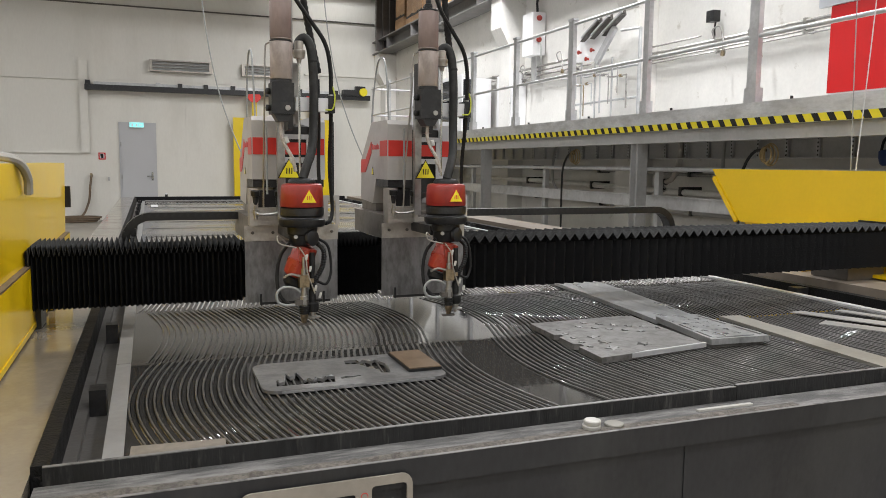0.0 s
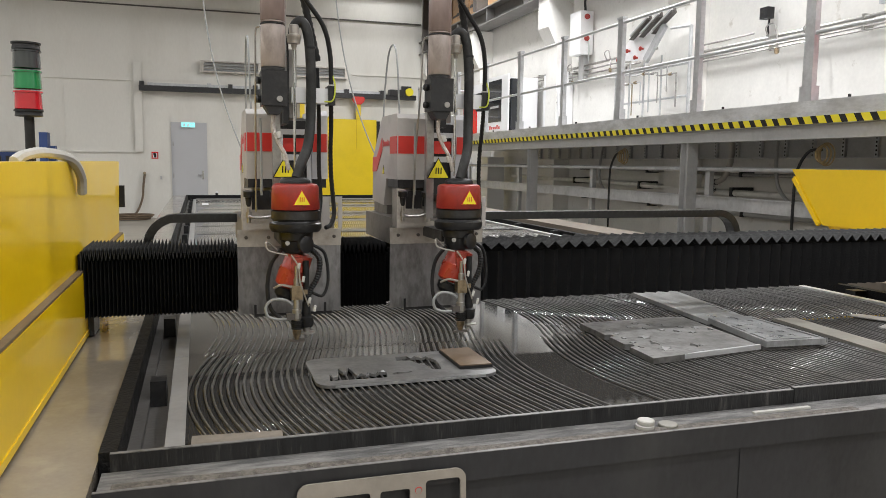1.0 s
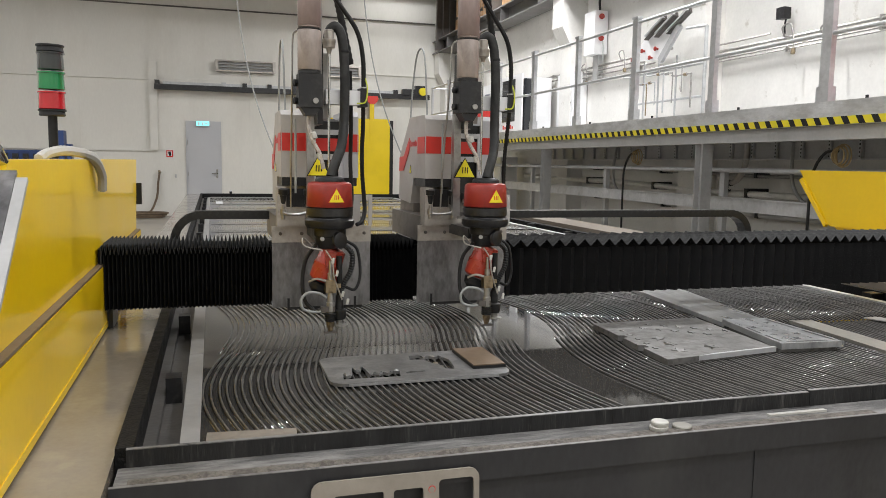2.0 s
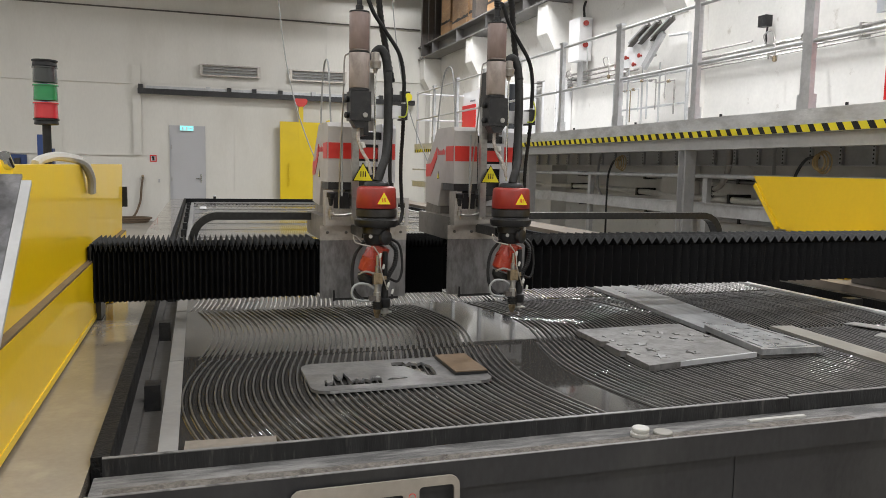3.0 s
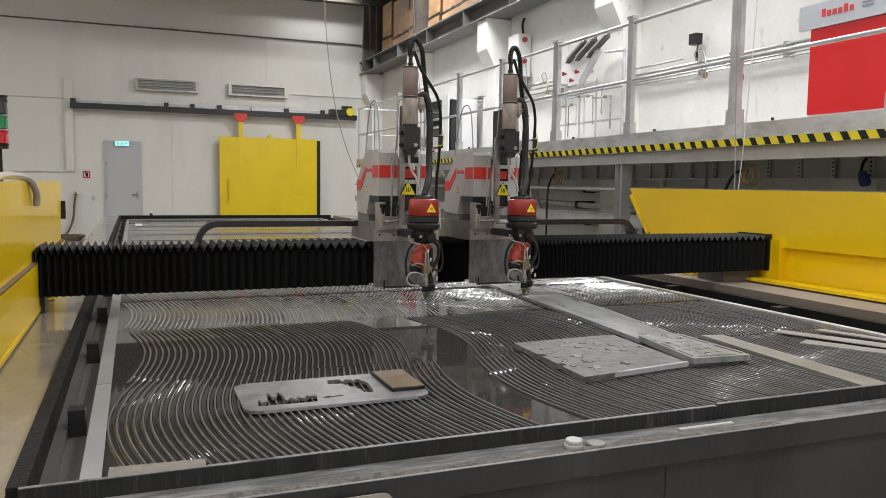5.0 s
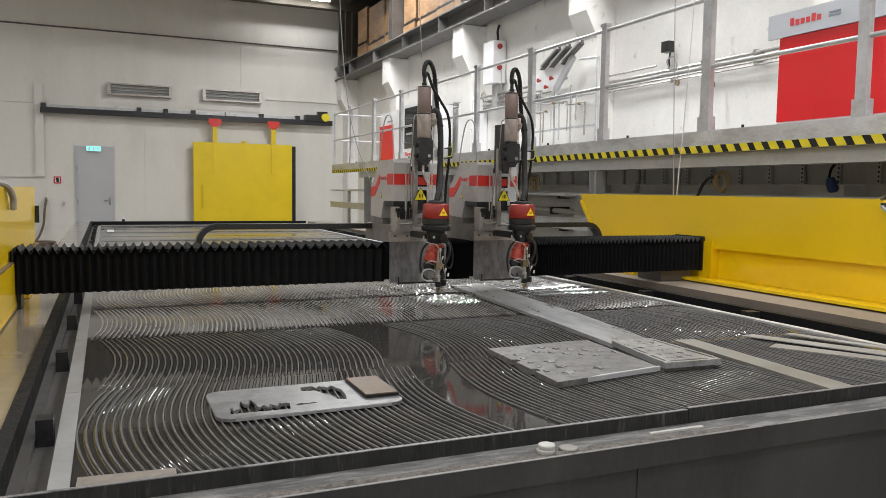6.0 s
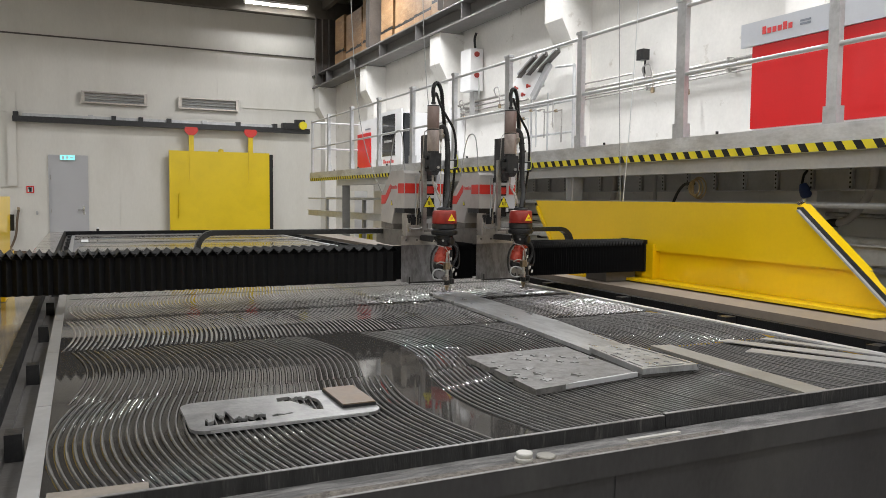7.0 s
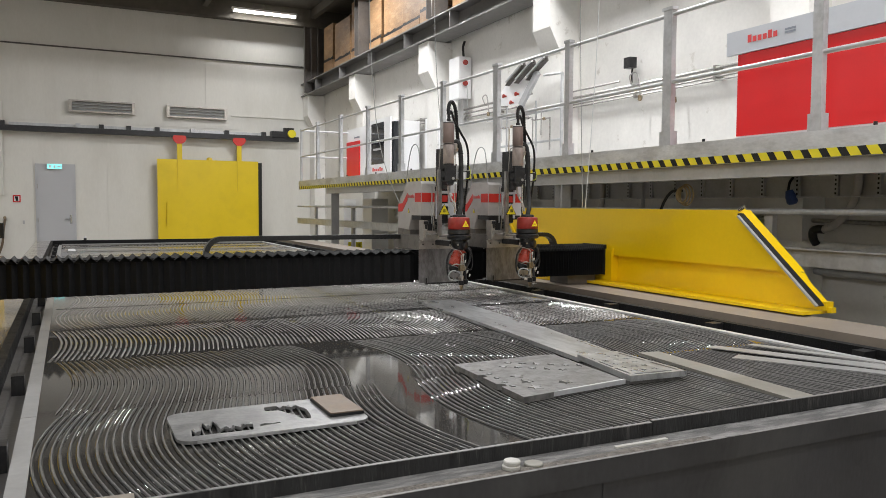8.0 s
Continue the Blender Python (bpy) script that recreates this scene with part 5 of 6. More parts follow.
    for a, b, lo, hi, m, name in ((0.016, 0.05, 0.05, 0.43, RUBBER, "far_slot"), (-0.012, 0.014, 0.06, 0.44, YELLOW, "far_rail"), (0.05, 0.09, 0.045, 0.44, YELLOW, "far_rail")):
        bm = bmesh.new()
        off = 0.0 if name == "far_slot" else 0.012
        v = [bm.verts.new(Vector((BX1 + xx, 1.515, 1.352)) + d * t - n * (0.002 if k else 0.02 + off)) for t in (lo, hi) for xx in (a, b) for k in (0, 1)]
        bmesh.ops.convex_hull(bm, input=v)
        part(name, bm, m, right, "yellow slotted rail on the far slope")
    # folds: single leaves that swing as the cover is drawn out or pushed together
    for side in ("left", "right"):
        front, top = bmesh.new(), bmesh.new()
        box(front, -LEAF / 2, LEAF / 2, -0.0007, 0.0007, BZ0, BZ1 - 0.021)
        box(top, -TOPLEAF[side] / 2, TOPLEAF[side] / 2, -0.008, 0.27, -0.0005, 0.0005)
        fm, tm = finish(front, "front_leaf", BELLOWS), finish(top, "top_leaf", BELLOWS_TOP)
        bm = bmesh.new()
        x = BX0 + 0.016 if side == "left" else BX1 - 0.022
        box(bm, x - 0.002, x + 0.002, -0.01, 0.26, BZ0, BZ1 + 0.01)
        holder = part("bellows", bm, RUBBER, g, "black folded bellows")
        for k in range(2 * FOLDS[side]):
            for kind, me in (("front", fm), ("top", tm)):
                leaf = new("bellows_leaf", me)
                leaf.parent = holder
                MOVERS.append((leaf, kind, side, k))
    bm = bmesh.new()
    n, x0, w = 12, -0.195, 0.185
    for k in range(2 * n):
        h = w / (2 * n)
        a, b = x0 + k * h, x0 + (k + 1) * h
        ya, yb = (-0.012, 0.02) if k % 2 else (0.02, -0.012)
        za, zb = (BZ1 + 0.02, BZ1 - 0.015) if k % 2 else (BZ1 - 0.015, BZ1 + 0.02)
        bm.faces.new([bm.verts.new(p) for p in ((a, ya, BZ0), (b, yb, BZ0), (b, yb, BZ1 - 0.016), (a, ya, BZ1 - 0.016))])
        bm.faces.new([bm.verts.new(p) for p in ((a, -0.012, za), (b, -0.012, zb), (b, 0.27, zb), (a, 0.27, za))])
    mid = part("middle_bellows", bm, BELLOWS, g, "tightly folded bellows between the heads")
    MOVERS.append((mid, "mid", "", 0))
    # energy chains
    bm = bmesh.new()
    box(bm, -0.0157, 0.0157, -0.03, 0.03, -0.0155, 0.0155)
    lm = finish(bm, "chain_link", CHAIN)
    for side, n in (("left", 72), ("right", 68)):
        holder = part("cable_chain", B(0.6, 0.66, 0.29, 0.35, 0.95, 0.966) if side == "left" else B(2.62, 2.68, 0.29, 0.35, 0.95, 0.966), RUBBER, g, "black plastic cable chain")
        for k in range(n):
            link = new("chain_link", lm)
            link.parent = holder
            MOVERS.append((link, "link", side, k))
    return g


def leaf_pose(kind, side, k, hx):
    lo, hi = (BX0 + 0.018, hx - 0.52 - 0.014) if side == "left" else (hx + 0.33, BX1 - 0.024)
    half = (hi - lo) / (2 * FOLDS[side])
    # the folds lie closer together towards the fixed end on the left; on the right they close up from the head
    c = 0.3 * min(1, max(0, (half - 0.006) / 0.006)) - 0.15 * min(1, max(0, (half - 0.0126) / 0.02)) if side == "left" else min(0.4, max(-0.1, 0.33 + (0.0205 - half) * 64))
    u = (k + 0.5) / (2 * FOLDS[side])
    x = lo + (hi - lo) * u * (1 - c + c * u)
    half *= 1 - c + 2 * c * u
    sign = 1 if k % 2 else -1
    if kind == "front":
        a = math.degrees(math.acos(min(0.999, half / LEAF))) * sign
        return pose(x, 0.012, 0, 0, 0, min(86, max(-86, a)))
    a = math.degrees(math.acos(min(0.999, half / TOPLEAF[side]))) * sign
    return pose(x, 0, BZ1, 0, min(86, max(-86, a)), 0)


def link_pose(side, k, hx):
    r, zl = 0.10, 0.948
    if side == "left":
        end, bend, s = hx - 0.52 + 0.10, 0.01 + (hx - 0.86) / 2, -1
    else:
        end, bend, s = hx + 0.24, 2.385 + (hx - 0.86) / 2 * 1.1, 1
    d = 0.01 + 0.029 * k
    run = abs(end - bend)
    if d < run:
        return pose(end + s * d, 0.32, zl + 2 * r, 0, 0, 0)
    d -= run
    if d < math.pi * r:
        a = d / r
        return pose(bend + s * r * math.sin(a), 0.32, zl + r + r * math.cos(a), 0, s * math.degrees(a), 0)
    return pose(bend - s * (d - math.pi * r), 0.32, zl, 0, s * 179.9, 0)


# ------------------------------------------------------------------ cutting head
HXA, HYA = 0.143, -0.34


def triangle_sign(bm_y, bm_k, cx, y, cz, w):
    """A yellow warning triangle with a black border, facing the front."""
    h = w * 0.88
    prism(bm_k, ((cx - w / 2, cz - h / 2), (cx + w / 2, cz - h / 2), (cx, cz + h / 2)), "y", y - 0.0015, y)
    prism(bm_y, ((cx - w * 0.44, cz - h * 0.465), (cx + w * 0.44, cz - h * 0.465), (cx, cz + h * 0.425)), "y", y - 0.003, y - 0.0016)
    for k in (-1, 0, 1):
        prism(bm_k, ((cx + k * w * 0.11 - w * 0.022, cz - h * 0.28), (cx + k * w * 0.11 + w * 0.022, cz - h * 0.28), (cx + k * w * 0.11 + w * 0.03, cz + h * 0.02), (cx + k * w * 0.11 - w * 0.01, cz + h * 0.02)), "y", y - 0.0042, y - 0.0031)


def cutting_head():
    h = thing("cutting_head", "water jet cutting head with red housing and grey red-striped cover", "cutting head", "cutting heads")
    # splash plate and saddle
    pl = part("splash_plate", B(-0.016, 0.328, -0.063, -0.06, 0.848, 1.077, w=0.0012), STEELP, h, "stained stainless splash plate")
    bm = bmesh.new()
    box(bm, 0.04, 0.30, -0.06, -0.03, 0.838, 0.8475)
    for x in (0.035, 0.27):
        box(bm, x, x + 0.008, -0.066, -0.058, 0.836, 0.88)
    part("plate_foot", bm, BLACKM, pl)
    cl = part("clamp_bar", B(-0.017, 0.329, -0.068, -0.062, 1.077, 1.134, w=0.0015), TAUPE, pl, "bolted beige clamp bar")
    for x in (0.012, 0.085, 0.225, 0.305):
        part("bolt", Lh((x, -0.068, 1.108), (0, -1, 0), ((0, 0.006), (0.005, 0.006), (0.006, 0.004)), 8), DARKSTEEL, pl)
    part("saddle", B(0.0, 0.31, -0.045, 0.42, 1.07, 1.165, w=0.005), SADDLE, h, "grey saddle block")
    part("saddle_rear", B(0.035, 0.28, 0.20, 0.419, 1.06, 1.22, w=0.005), SADDLE, h)
    # cover: two side shells and a dark middle
    prof = ((-0.02, 1.302), (-0.02, 1.518), (-0.004, 1.535), (0.215, 1.535), (0.375, 1.385), (0.385, 1.21), (0.19, 1.20), (0.145, 1.302))
    for a, b, n in ((0.02, 0.122, "cover_shell"), (0.238, 0.292, "cover_shell")):
        bm = bmesh.new()
        prism(bm, prof, "x", a, b)
        cov = part(n, bev(bm, 0.005), GREYCOV if a < 0.1 else PALESHEET, h, "grey sheet cover with a red stripe")
        part("front_stripe", B(a + 0.003, b - 0.003, -0.0222, -0.0203, 1.394, 1.456), REDP, cov, "red stripe")
    # solid black block stands for the shaded recess between the shells
    bm = bmesh.new()
    prism(bm, ((0.0, 1.25), (0.0, 1.50), (0.20, 1.52), (0.36, 1.37), (0.37, 1.215), (0.2, 1.215)), "x", 0.1225, 0.2375)
    part("cover_middle", bm, BLACKM, h, "black block standing for the shaded recess between the shells")
    for side, x in ((-1, 0.02), (1, 0.292)):
        bm = bmesh.new()
        xx = sorted((x + side * 0.0004, x + side * 0.0022))
        prism(bm, ((0.212, 1.456), (0.212, 1.408), (0.305, 1.327), (0.378, 1.325), (0.374, 1.382), (0.30, 1.385)), "x", *xx)
        part("side_stripe", bm, REDP, h, "slanting red stripe")
        part("side_block", B(*xx, -0.013, 0.084, 1.394, 1.456), REDP, h, "red stripe end")
        bm = bmesh.new()
        for k in range(6):
            box(bm, *sorted((x + side * 0.0006, x + side * 0.0016)), 0.2 - 0.018 * k - 0.012, 0.2 - 0.018 * k, 1.422, 1.44 + (0.006 if k in (0, 4) else 0))
        part("logo", bm, PRINTR, h, "small dark red logo shape")
        by, bk = bmesh.new(), bmesh.new()
        prism(bk, ((0.176, 1.318), (0.208, 1.318), (0.192, 1.352)), "x", *sorted((x + side * 0.0004, x + side * 0.0015)))
        prism(by, ((0.180, 1.320), (0.204, 1.320), (0.192, 1.346)), "x", *sorted((x + side * 0.0016, x + side * 0.0026)))
        sg = part("side_sign", bk, SIGNK, h)
        part("sign_face", by, SIGNY, sg)
    bm = B(0.125, 0.235, -0.028, -0.021, 1.452, 1.47)
    box(bm, 0.125, 0.14, -0.028, -0.021, 1.28, 1.4515)
    box(bm, 0.22, 0.235, -0.028, -0.021, 1.28, 1.4515)
    box(bm, 0.1405, 0.2195, -0.028, -0.021, 1.365, 1.385)
    part("front_frame", bm, PALESHEET, h, "pale frame plate")
    part("inner_stripe", B(0.141, 0.219, -0.0205, -0.0165, 1.395, 1.44), REDP, h)
    by, bk = bmesh.new(), bmesh.new()
    triangle_sign(by, bk, 0.135, -0.14, 1.345, 0.082)
    sg = part("warning_sign", bk, SIGNK, h, "yellow triangular hand warning sign")
    part("sign_face", by, SIGNY, sg)
    # black fills stand for the shade under the cover shells
    for a, b in ((0.024, 0.121), (0.24, 0.288)):
        part("underside_shade", B(a, b, -0.012, 0.14, 1.272, 1.3015), BLACKM, h, "black fill for the shade under the cover")
    # brackets and small fittings in front of the saddle
    br = part("bracket", bev_box(((0.0, 0.03, -0.10, -0.03, 1.135, 1.27), (0.031, 0.125, -0.085, -0.06, 1.135, 1.20), (0.10, 0.125, -0.11, -0.061, 1.201, 1.262), (0.0, 0.20, -0.059, -0.03, 1.135, 1.155))), TAUPE, h, "beige mounting bracket")
    # black fill for the shade between the bracket arms
    part("bracket_shadow", B(0.031, 0.0995, -0.058, -0.03, 1.2005, 1.263), BLACKM, br, "black fill for the shade between the bracket arms")
    for x, z in ((0.02, 1.235), (0.105, 1.232)):
        part("sensor", Lh((x, -0.09, z - 0.02), (0, -0.2, 1), ((0, 0.012), (0.03, 0.012), (0.032, 0.017), (0.05, 0.017), (0.052, 0.008)), 12), BLACKM, br, "black fitting", True)
        part("fitting", Lh((x, -0.10, z - 0.075), (0, 0, 1), ((0, 0.007), (0.015, 0.007), (0.016, 0.011), (0.035, 0.011), (0.036, 0.006), (0.05, 0.006)), 10), STEEL, br, "", True)
    part("pipe", T([(0.02, -0.105, 1.185), (0.035, -0.115, 1.178), (0.08, -0.12, 1.18), (0.105, -0.115, 1.195), (0.11, -0.11, 1.24)], 0.005, 8), STEEL, br, "", True)
    part("side_bracket", bev_box(((0.258, 0.285, -0.10, -0.09, 1.137, 1.245), (0.315, 0.328, -0.10, -0.09, 1.137, 1.245), (0.2855, 0.3145, -0.10, -0.09, 1.225, 1.245), (0.20, 0.257, -0.10, -0.09, 1.137, 1.155))), GREYCOV, h, "pale angle bracket")
    # lift column with motor and brown tube
    part("guide_rail", B(0.096, 0.122, -0.13, -0.105, 1.17, 1.61, w=0.002), STEEL, h, "vertical steel guide")
    part("rear_column", B(0.124, 0.142, -0.20, -0.03, 1.48, 1.75, w=0.003), BLACKM, h, "black lift column")
    part("column_bracket", B(0.148, 0.172, -0.16, -0.03, 1.50, 1.715, w=0.003), GREYCOV, h, "grey upright bracket")
    tb = part("lift_tube", Lh((0.085, -0.30, 1.774), (0, 0, 1), ((0, 0.0345), (0.002, 0.0355), (0.124, 0.0355), (0.126, 0.034)), 28), ROSE, h, "brown anodised tube", True)
    part("lower_tube", Lh((0.085, -0.30, 1.640), (0, 0, 1), ((0, 0.0345), (0.002, 0.036), (0.120, 0.036), (0.122, 0.0345)), 28), SMOKETUBE, tb, "cloudy pale brown tube section", True)
    for z, hh, r in ((1.628, 0.0115, 0.0358), (1.7625, 0.0045, 0.0365), (1.7685, 0.005, 0.0352), (1.90, 0.006, 0.036)):
        part("tube_ring", Lh((0.085, -0.30, z), (0, 0, 1), ((0, r - 0.002), (0.001, r), (hh - 0.001, r), (hh, r - 0.002)), 28), BLACKM if r > 0.0353 else SMOKETUBE, tb, "thin dark clamp ring", True)
    part("tie_rod", R((0.122, -0.295, 1.62), (0.122, -0.295, 1.905), 0.0035, 6), STEEL, tb)
    part("cap_gland", Lh((0.085, -0.30, 1.913), (0, 0, 1), ((0, 0.014), (0.012, 0.014), (0.014, 0.01), (0.05, 0.009)), 12), RUBBER, tb, "", True)
    bm = B(0.048, 0.122, -0.337, -0.263, 1.525, 1.6275)
    prism(bm, ((0.055, 1.5245), (0.07, 1.50), (0.10, 1.50), (0.115, 1.5245)), "y", -0.33, -0.27)
    mo = part("motor_block", bev(bm, 0.006), BLACKM, h, "dark motor block")
    for z in (1.545, 1.60):
        part("port", Lh((0.048, -0.30, z), (-1, -0.3, 0), ((0, 0.011), (0.012, 0.011), (0.014, 0.006)), 10), RUBBER, mo, "", True)
    part("front_port", Lh((0.10, -0.337, 1.545), (0, -1, 0), ((0, 0.009), (0.006, 0.009)), 10), STEEL, mo)
    part("braided_hose", T([(0.085, -0.30, 1.505), (0.083, -0.305, 1.46), (0.095, -0.315, 1.42), (0.115, -0.325, 1.38), (0.125, -0.33, 1.335)], 0.0062, 8, 0.12), BRAID, h, "braided steel hose", True)
    for z0, z1 in ((1.425, 1.45), (1.36, 1.385)):
        t = (1.45 - z0) / 0.115
        part("hose_ferrule", Lh((0.088 + 0.03 * t, -0.312 - 0.012 * t, z1), (0.3, -0.1, -1), ((0, 0.0065), (0.002, 0.0088), (0.02, 0.0088), (0.022, 0.0065)), 10), OFFWHITE, h, "", True)
    se = part("sensor_head", Lh((0.152, -0.262, 1.70), (0, 0, 1), ((0, 0.006), (0.012, 0.009), (0.016, 0.010), (0.018, 0.019), (0.034, 0.021), (0.036, 0.022), (0.044, 0.022), (0.046, 0.015), (0.072, 0.015), (0.075, 0.011)), 16), TAUPE, h, "bright sensor fitting", True)
    part("sensor_rod", R((0.152, -0.262, 1.32), (0.152, -0.262, 1.70), 0.004, 8), CHROME, h, "thin bright rod", True)
    part("valve_block", B(0.15, 0.262, -0.215, -0.17, 1.545, 1.592, w=0.004), WHITEP, h, "white valve block")
    part("valve_end", B(0.2625, 0.285, -0.225, -0.16, 1.54, 1.60, w=0.003), BLACKM, h, "black valve connector")
    part("valve_plug", B(0.20, 0.215, -0.232, -0.216, 1.55, 1.59, w=0.003), BLACKM, h, "black valve plug")
    part("thick_hose", T([(0.152, -0.225, 1.74), (0.158, -0.23, 1.776), (0.178, -0.235, 1.79), (0.197, -0.24, 1.755), (0.205, -0.245, 1.65), (0.203, -0.25, 1.5), (0.188, -0.29, 1.41), (0.165, -0.325, 1.36), (0.147, -0.338, 1.312)], 0.0158, 12), GREYHOSE, h, "thick matt grey-black hose", True)
    part("hose_clip", Lh((0.2035, -0.243, 1.715), (0.12, -0.06, -1), ((0, 0.0163), (0.004, 0.0168), (0.008, 0.0163)), 14), SIGNK, h, "thin black clip", True)
    part("corrugated_cable", T([(0.085, -0.30, 1.955), (0.083, -0.298, 1.99), (0.098, -0.29, 2.03), (0.13, -0.27, 2.035), (0.16, -0.25, 1.99), (0.178, -0.23, 1.90), (0.205, -0.2, 1.80), (0.235, -0.18, 1.68)], 0.0105, 10, 0.2), RUBBER, h, "corrugated black cable sleeve", True)
    part("cable", T([(0.09, -0.30, 1.955), (0.105, -0.295, 1.975), (0.14, -0.28, 1.91), (0.19, -0.26, 1.85), (0.245, -0.24, 1.78), (0.268, -0.225, 1.70), (0.274, -0.21, 1.60)], 0.0075, 8), RUBBER, h, "black cable", True)
    part("twisted_cable", T([(0.268, -0.215, 1.60), (0.274, -0.205, 1.55), (0.278, -0.18, 1.47), (0.279, -0.16, 1.40), (0.284, -0.14, 1.32), (0.293, -0.125, 1.24), (0.296, -0.125, 1.19), (0.284, -0.14, 1.155), (0.262, -0.16, 1.145)], 0.0068, 8, 0.14), RUBBER, h, "twisted black cable", True)
    part("plug", Lh((0.272, -0.212, 1.605), (0.05, 0.03, -1), ((0, 0.009), (0.012, 0.009), (0.013, 0.012), (0.03, 0.012), (0.032, 0.008)), 12), OFFWHITE, h, "pale cable plug", True)
    part("earth_wire", T([(0.276, -0.215, 1.64), (0.284, -0.225, 1.60), (0.276, -0.23, 1.555), (0.25, -0.225, 1.55)], 0.0026, 6), EARTH, h, "yellow-green wire", True)
    part("cable", T([(0.235, -0.17, 1.66), (0.248, -0.12, 1.5), (0.25, -0.1, 1.35), (0.255, -0.1, 1.24), (0.245, -0.12, 1.17)], 0.007, 8), RUBBER, h, "black cable", True)
    part("air_tube", T([(0.04, 0.30, 1.28), (0.038, 0.27, 1.55), (0.036, 0.2, 1.74), (0.036, 0.13, 1.79), (0.036, 0.06, 1.745), (0.04, 0.03, 1.535)], 0.0036, 8), CLEARGREY, h, "thin grey air tube in a high arc", True)
    part("air_tube", T([(0.04, -0.16, 1.20), (0.038, -0.2, 1.40), (0.036, -0.26, 1.60), (0.036, -0.28, 1.735), (0.044, -0.29, 1.757), (0.058, -0.298, 1.76)], 0.003, 8), STEEL, h, "thin steel tube", True)
    part("air_tube", T([(0.062, -0.10, 1.25), (0.062, -0.10, 1.45), (0.06, -0.105, 1.5)], 0.004, 8), CLEARGREY, h, "", True)
    part("supply_hose", T([(0.10, 0.33, 1.25), (0.03, 0.40, 1.40), (-0.05, 0.46, 1.65), (-0.10, 0.50, 1.95), (-0.13, 0.52, 2.35), (-0.14, 0.54, 2.8), (-0.12, 0.56, 3.4), (-0.05, 0.58, 4.4)], 0.0028, 8), CLEARGREY, h, "thin pale supply hose rising to the roof", True)
    # red rotary housing
    ho = part("rotary_housing", Lh((HXA, HYA, 1.218), (0, 0, 1), ((0, 0.071), (0.002, 0.0724), (0.066, 0.0695), (0.0735, 0.0665), (0.077, 0.060), (0.078, 0.05)), 36), REDHEAD, h, "dull red rotary housing", True)
    part("housing_cap", Lh((HXA, HYA, 1.2965), (0, 0, 1), ((0, 0.046), (0.007, 0.0455), (0.013, 0.041), (0.016, 0.034), (0.017, 0.02)), 24), RUBBER, ho, "black rubber cap", True)
    bm = Lh((HXA, HYA, 1.15), (0, 0, 1), ((0, 0.05), (0.002, 0.072), (0.012, 0.078), (0.026, 0.078), (0.03, 0.07), (0.034, 0.068), (0.04, 0.073), (0.064, 0.073), (0.067, 0.066)), 36)
    part("rotary_flange", bm, BLACKM, ho, "black ribbed flange", True)
    by, bk = bmesh.new(), bmesh.new()
    triangle_sign(by, bk, HXA + 0.010, HYA - 0.0735, 1.256, 0.052)
    sg = part("heat_sign", bk, REDP, ho, "yellow triangular warning sticker")
    part("sign_face", by, SIGNY, sg)
    part("lower_body", Lh((HXA, HYA, 1.149), (0, 0, -1), ((0, 0.052), (0.022, 0.05), (0.026, 0.046), (0.05, 0.044), (0.062, 0.036), (0.066, 0.02)), 28), BLACKM, h, "black swivel body", True)
    part("swivel_ear", Lh((HXA + 0.02, HYA - 0.045, 1.115), (0.5, -0.85, 0), ((0, 0.026), (0.012, 0.026), (0.015, 0.02)), 18), BLACKM, h, "", True)
    for x in (-0.03, 0.028):
        part("body_bolt", Lh((HXA + x, HYA - 0.045, 1.12), (0, -1, 0), ((0, 0.007), (0.004, 0.007)), 8), STEEL, h)
    part("rear_arm", B(HXA - 0.04, HXA + 0.04, HYA + 0.051, -0.07, 1.105, 1.14, w=0.006), BLACKM, h, "black carrier arm")
    # tilted wrist motor
    wr = part("wrist", Lh((0.158, -0.335, 1.085), (-0.36, 0.05, -1), ((0, 0.03), (0.004, 0.040), (0.05, 0.042), (0.055, 0.046), (0.105, 0.044), (0.112, 0.036)), 28), ORANGE, h, "orange-red wrist motor", True)
    part("wrist_end", Lh((0.117, -0.33, 0.974), (-0.36, 0.05, -1), ((0, 0.036), (0.02, 0.034), (0.034, 0.02)), 20), RUBBER, wr, "black end cap", True)
    part("wrist_block", B(0.125, 0.155, -0.385, -0.345, 1.03, 1.075, w=0.004), ORANGE, wr)
    # jet nozzle
    nx, ny = 0.138, -0.39
    nz = part("jet_tube", Lh((nx, ny, 0.86), (0, 0, 1), ((0, 0.011), (0.03, 0.011), (0.032, 0.0135), (0.06, 0.0135), (0.062, 0.010), (0.10, 0.010)), 16), STEEL, h, "steel jet tube", True)
    part("valve_body", bev_box(((nx - 0.016, nx + 0.016, ny - 0.015, ny + 0.015, 0.952, 0.992), (nx + 0.0165, nx + 0.032, ny - 0.006, ny + 0.006, 0.966, 0.979))), BRASS, nz, "worn brass valve body")
    part("valve_stem", Lh((nx, ny, 0.9925), (0, 0, 1), ((0, 0.009), (0.02, 0.009), (0.022, 0.006), (0.06, 0.005)), 12), STEEL, nz, "", True)
    part("nozzle_tip", Lh((nx, ny, 0.859), (0, 0, -1), ((0, 0.013), (0.01, 0.013), (0.018, 0.010), (0.026, 0.008), (0.030, 0.007)), 14), BRASS, nz, "", True)
    part("nozzle_foot", bev_box(((nx - 0.022, nx + 0.022, ny - 0.007, ny + 0.007, 0.8225, 0.8285),)), DARKSTEEL, nz, "dark crossbar at the tip")
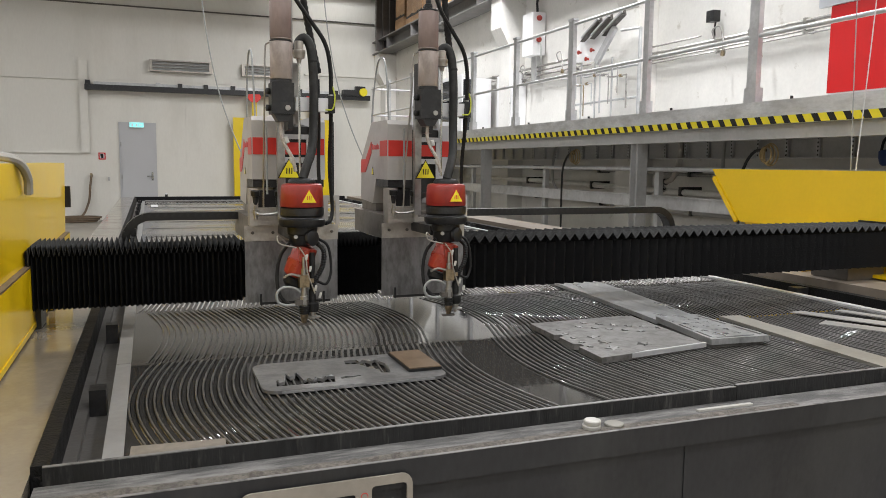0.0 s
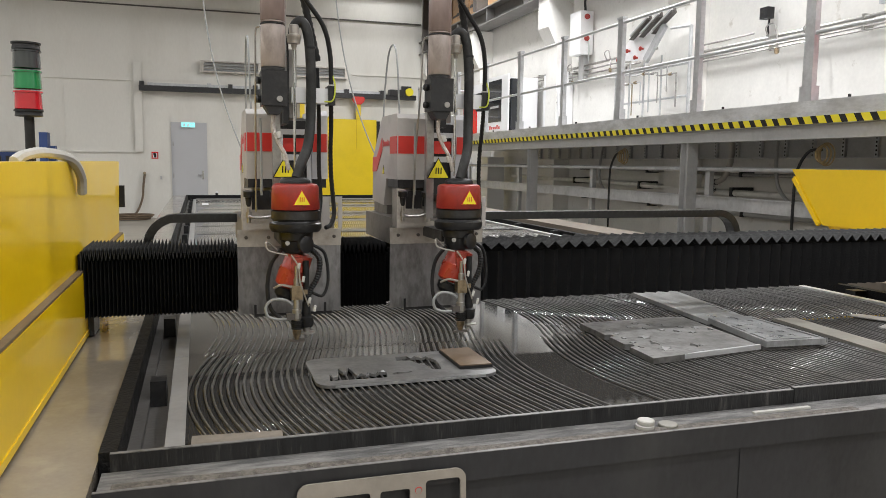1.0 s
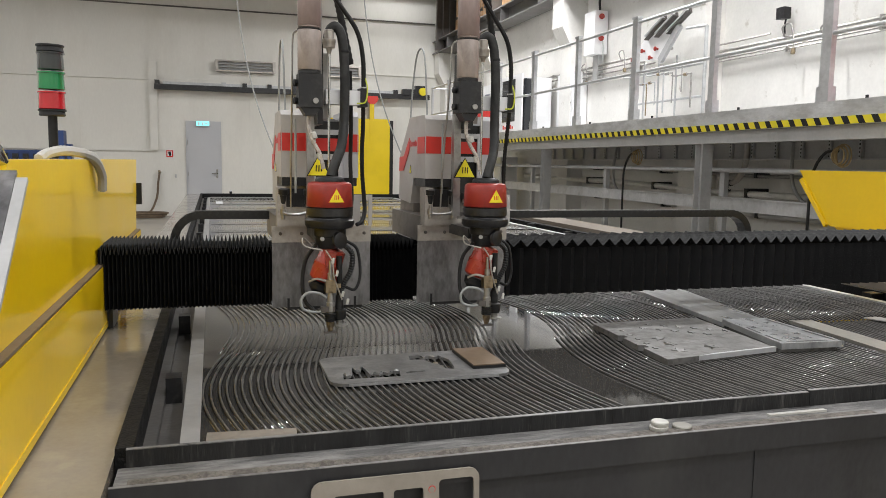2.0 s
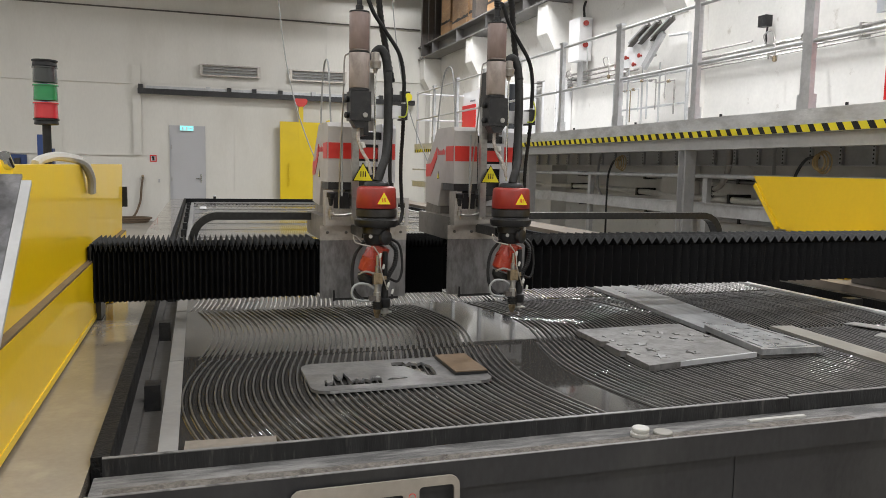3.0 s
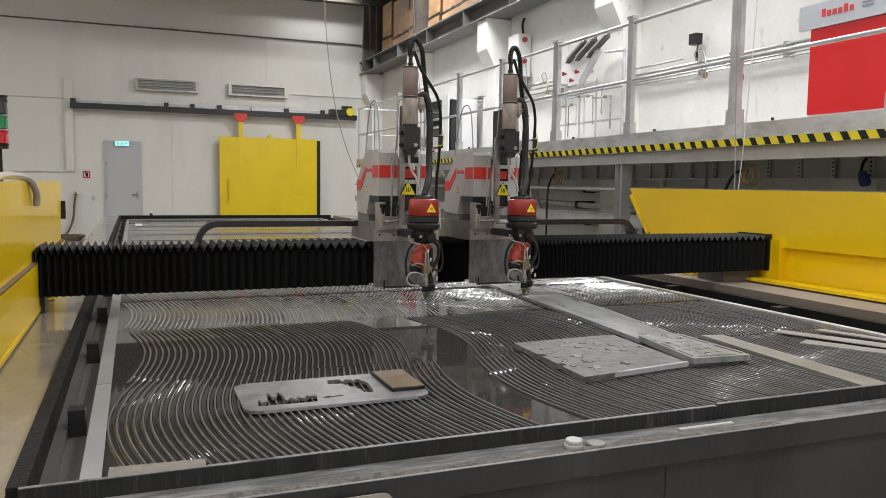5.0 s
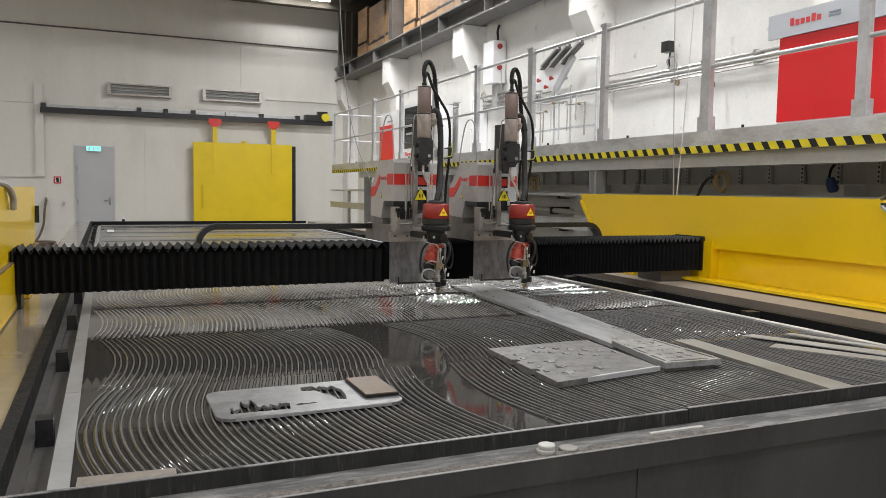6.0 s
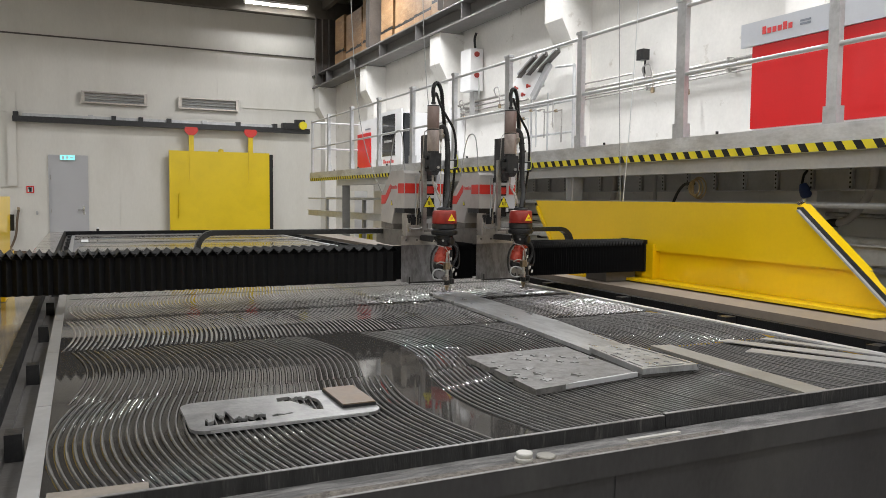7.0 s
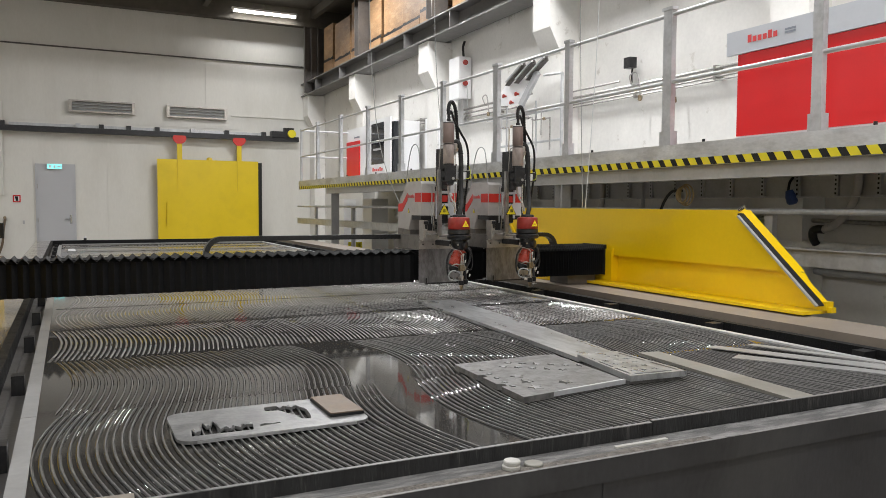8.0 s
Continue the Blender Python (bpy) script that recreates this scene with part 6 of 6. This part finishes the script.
    part("rubber_collar", Lh((nx, ny, 0.8605), (0, 0, 1), [q for k in range(4) for q in ((0.007 * k, 0.0145), (0.007 * k + 0.001, 0.0175), (0.007 * k + 0.005, 0.0175), (0.007 * k + 0.006, 0.0145))], 14), RUBBER, nz, "black ribbed collar", True)
    part("nozzle_clamp", bev_box(((nx - 0.03, nx + 0.012, ny - 0.012, ny + 0.012, 0.892, 0.909),)), DARKSTEEL, nz)
    so = part("sensor_tube", Lh((nx + 0.03, ny + 0.01, 0.865), (0, 0, 1), ((0, 0.019), (0.006, 0.021), (0.03, 0.021), (0.034, 0.013), (0.075, 0.012), (0.078, 0.009), (0.2, 0.009)), 18), RUBBER, h, "black height sensor with a wide collar", True)
    part("sensor_foot", Lh((nx + 0.03, ny + 0.01, 0.8645), (0, 0, -1), ((0, 0.012), (0.014, 0.011), (0.016, 0.026), (0.019, 0.026), (0.021, 0.008), (0.03, 0.006)), 18), STEEL, so, "", True)
    part("abrasive_hose", T([(nx - 0.012, ny, 0.935), (nx - 0.035, ny, 0.95), (nx - 0.07, ny, 0.952), (nx - 0.09, ny, 0.932), (nx - 0.085, ny, 0.903), (nx - 0.055, ny, 0.892), (nx - 0.02, ny, 0.892)], 0.0045, 10), CLEARGREY, h, "pale abrasive hose", True)
    part("spiral_cable", T([(HXA + 0.04, HYA - 0.03, 1.10), (HXA + 0.066, HYA - 0.03, 1.07), (HXA + 0.062, HYA - 0.035, 1.02), (HXA + 0.04, HYA - 0.04, 0.98), (HXA + 0.025, HYA - 0.04, 0.945)], 0.0075, 8, 0.25), RUBBER, h, "spiral-wrapped black cable", True)
    part("black_hose", T([(HXA - 0.045, HYA - 0.02, 1.10), (HXA - 0.075, HYA - 0.0, 1.05), (HXA - 0.086, HYA - 0.0, 0.98), (HXA - 0.078, HYA - 0.01, 0.92), (HXA - 0.05, HYA - 0.03, 0.89)], 0.0062, 8), RUBBER, h, "black hose", True)
    part("black_hose", T([(HXA + 0.05, HYA, 1.11), (HXA + 0.088, HYA, 1.08), (HXA + 0.096, HYA - 0.01, 1.0), (HXA + 0.078, HYA - 0.02, 0.955), (HXA + 0.045, HYA - 0.03, 0.965)], 0.0048, 8), RUBBER, h, "black hose", True)
    part("wire", T([(HXA - 0.06, HYA - 0.03, 1.10), (HXA - 0.09, HYA - 0.05, 1.125), (HXA - 0.085, HYA - 0.055, 1.10), (HXA - 0.03, HYA - 0.055, 1.085)], 0.0025, 6), TAUPE, h, "", True)
    part("wire", T([(HXA - 0.02, HYA - 0.05, 1.085), (HXA, HYA - 0.06, 1.05), (HXA + 0.005, HYA - 0.065, 1.0), (HXA + 0.03, HYA - 0.06, 0.93)], 0.0025, 6), TAUPE, h, "", True)
    part("wire", T([(HXA - 0.07, HYA - 0.04, 0.985), (HXA - 0.05, HYA - 0.06, 0.997), (HXA - 0.02, HYA - 0.06, 0.99)], 0.0038, 6), TAUPE, h, "pale tube", True)
    for dx, z in ((0.0, 1.045), (0.012, 1.005), (0.03, 0.94), (0.045, 0.915)):
        part("connector", Lh((HXA + dx, HYA - 0.065, z), (0.2, 0, 1), ((0, 0.0045), (0.016, 0.0045), (0.018, 0.003)), 8), OFFWHITE, h, "white connector", True)
    return h


def bev_box(boxes, w=0.003):
    bm = bmesh.new()
    for b in boxes:
        box(bm, *b)
    return bev(bm, w, 1)


# ------------------------------------------------------------------ far left
def office_corner():
    c = thing("blue_rack", "blue steel rack standing by the end wall", "rack", at=(-2.7, 17.0, 0))
    part("panel", B(-0.12, 0.02, -0.3, 0.0, 0, 1.85, w=0.01), BLUE, c)
    part("panel", B(0.04, 0.13, -0.2, 0.0, 0, 1.6, w=0.01), BLUE, c)
    part("base", B(-0.3, 0.4, -0.4, 0.1, 0, 0.08), GREYSTEEL, c)
    c = thing("tool_shelf", "dark shelf with small tools on the wall", "shelf", at=(-4.1, Y1 - 0.001, 1.2))
    part("board", B(-0.5, 0.45, -0.06, 0.0, 0, 0.3, w=0.005), BLUE, c)
    for k in range(4):
        part("tool", B(-0.42 + 0.21 * k, -0.3 + 0.21 * k, -0.1, -0.062, 0.05, 0.22, w=0.005), BLACKM, c)


# ------------------------------------------------------------------ build
hall()
east_side()
door()
wall_vent(0.084, 1.48, 3.44, 3.71)
wall_vent(2.17, 3.575, 3.43, 3.705)
sliding_door()
hose_on_wall()
for ly, share in ((-4.0, 1.1), (-0.1, 1.0), (3.8, 0.95), (7.7, 1.4), (11.6, 1.65), (15.5, 1.5), (19.4, 0.15)):
    ceiling_lamp(4.36, ly, share * LAMP_POWER)
# unseen row added to brighten the left carriage and the bed
for ly, share in ((-4.0, 0.5), (-0.1, 0.7), (3.8, 0.45)):
    ceiling_lamp(0.38, ly, share * LAMP_POWER)
# two more unseen rows, added as fill for the hall and under the platform
for ly in (-4.0, 1.8, 7.6, 13.4):
    ceiling_lamp(-3.6, ly, 0.7 * LAMP_POWER)
    ceiling_lamp(-7.6, ly, 1.05 * LAMP_POWER)
platform()
under_platform()
office_corner()
tank()
workpieces()
GANTRY = gantry()
HEAD_B = cutting_head()
HEAD_A = copy_thing(HEAD_B, pose(HEAD0 - 0.52, GANTRY0, 0))
slats()


def motions():
    walk(GANTRY, [(t, pose(0, y, 0)) for t, y, x in TRAVEL])
    walk(HEAD_B, [(t, pose(x, y, 0)) for t, y, x in TRAVEL])
    walk(HEAD_A, [(t, pose(x - 0.52, y, 0)) for t, y, x in TRAVEL])
    for ob, kind, side, k in MOVERS:
        if kind == "mid":
            walk(ob, [(t, pose(x, 0, 0)) for t, y, x in TRAVEL])
        elif kind == "link":
            walk(ob, [(t, link_pose(side, k, x)) for t, y, x in TRAVEL])
        else:
            walk(ob, [(t, leaf_pose(kind, side, k, x)) for t, y, x in TRAVEL[::2]])


motions()
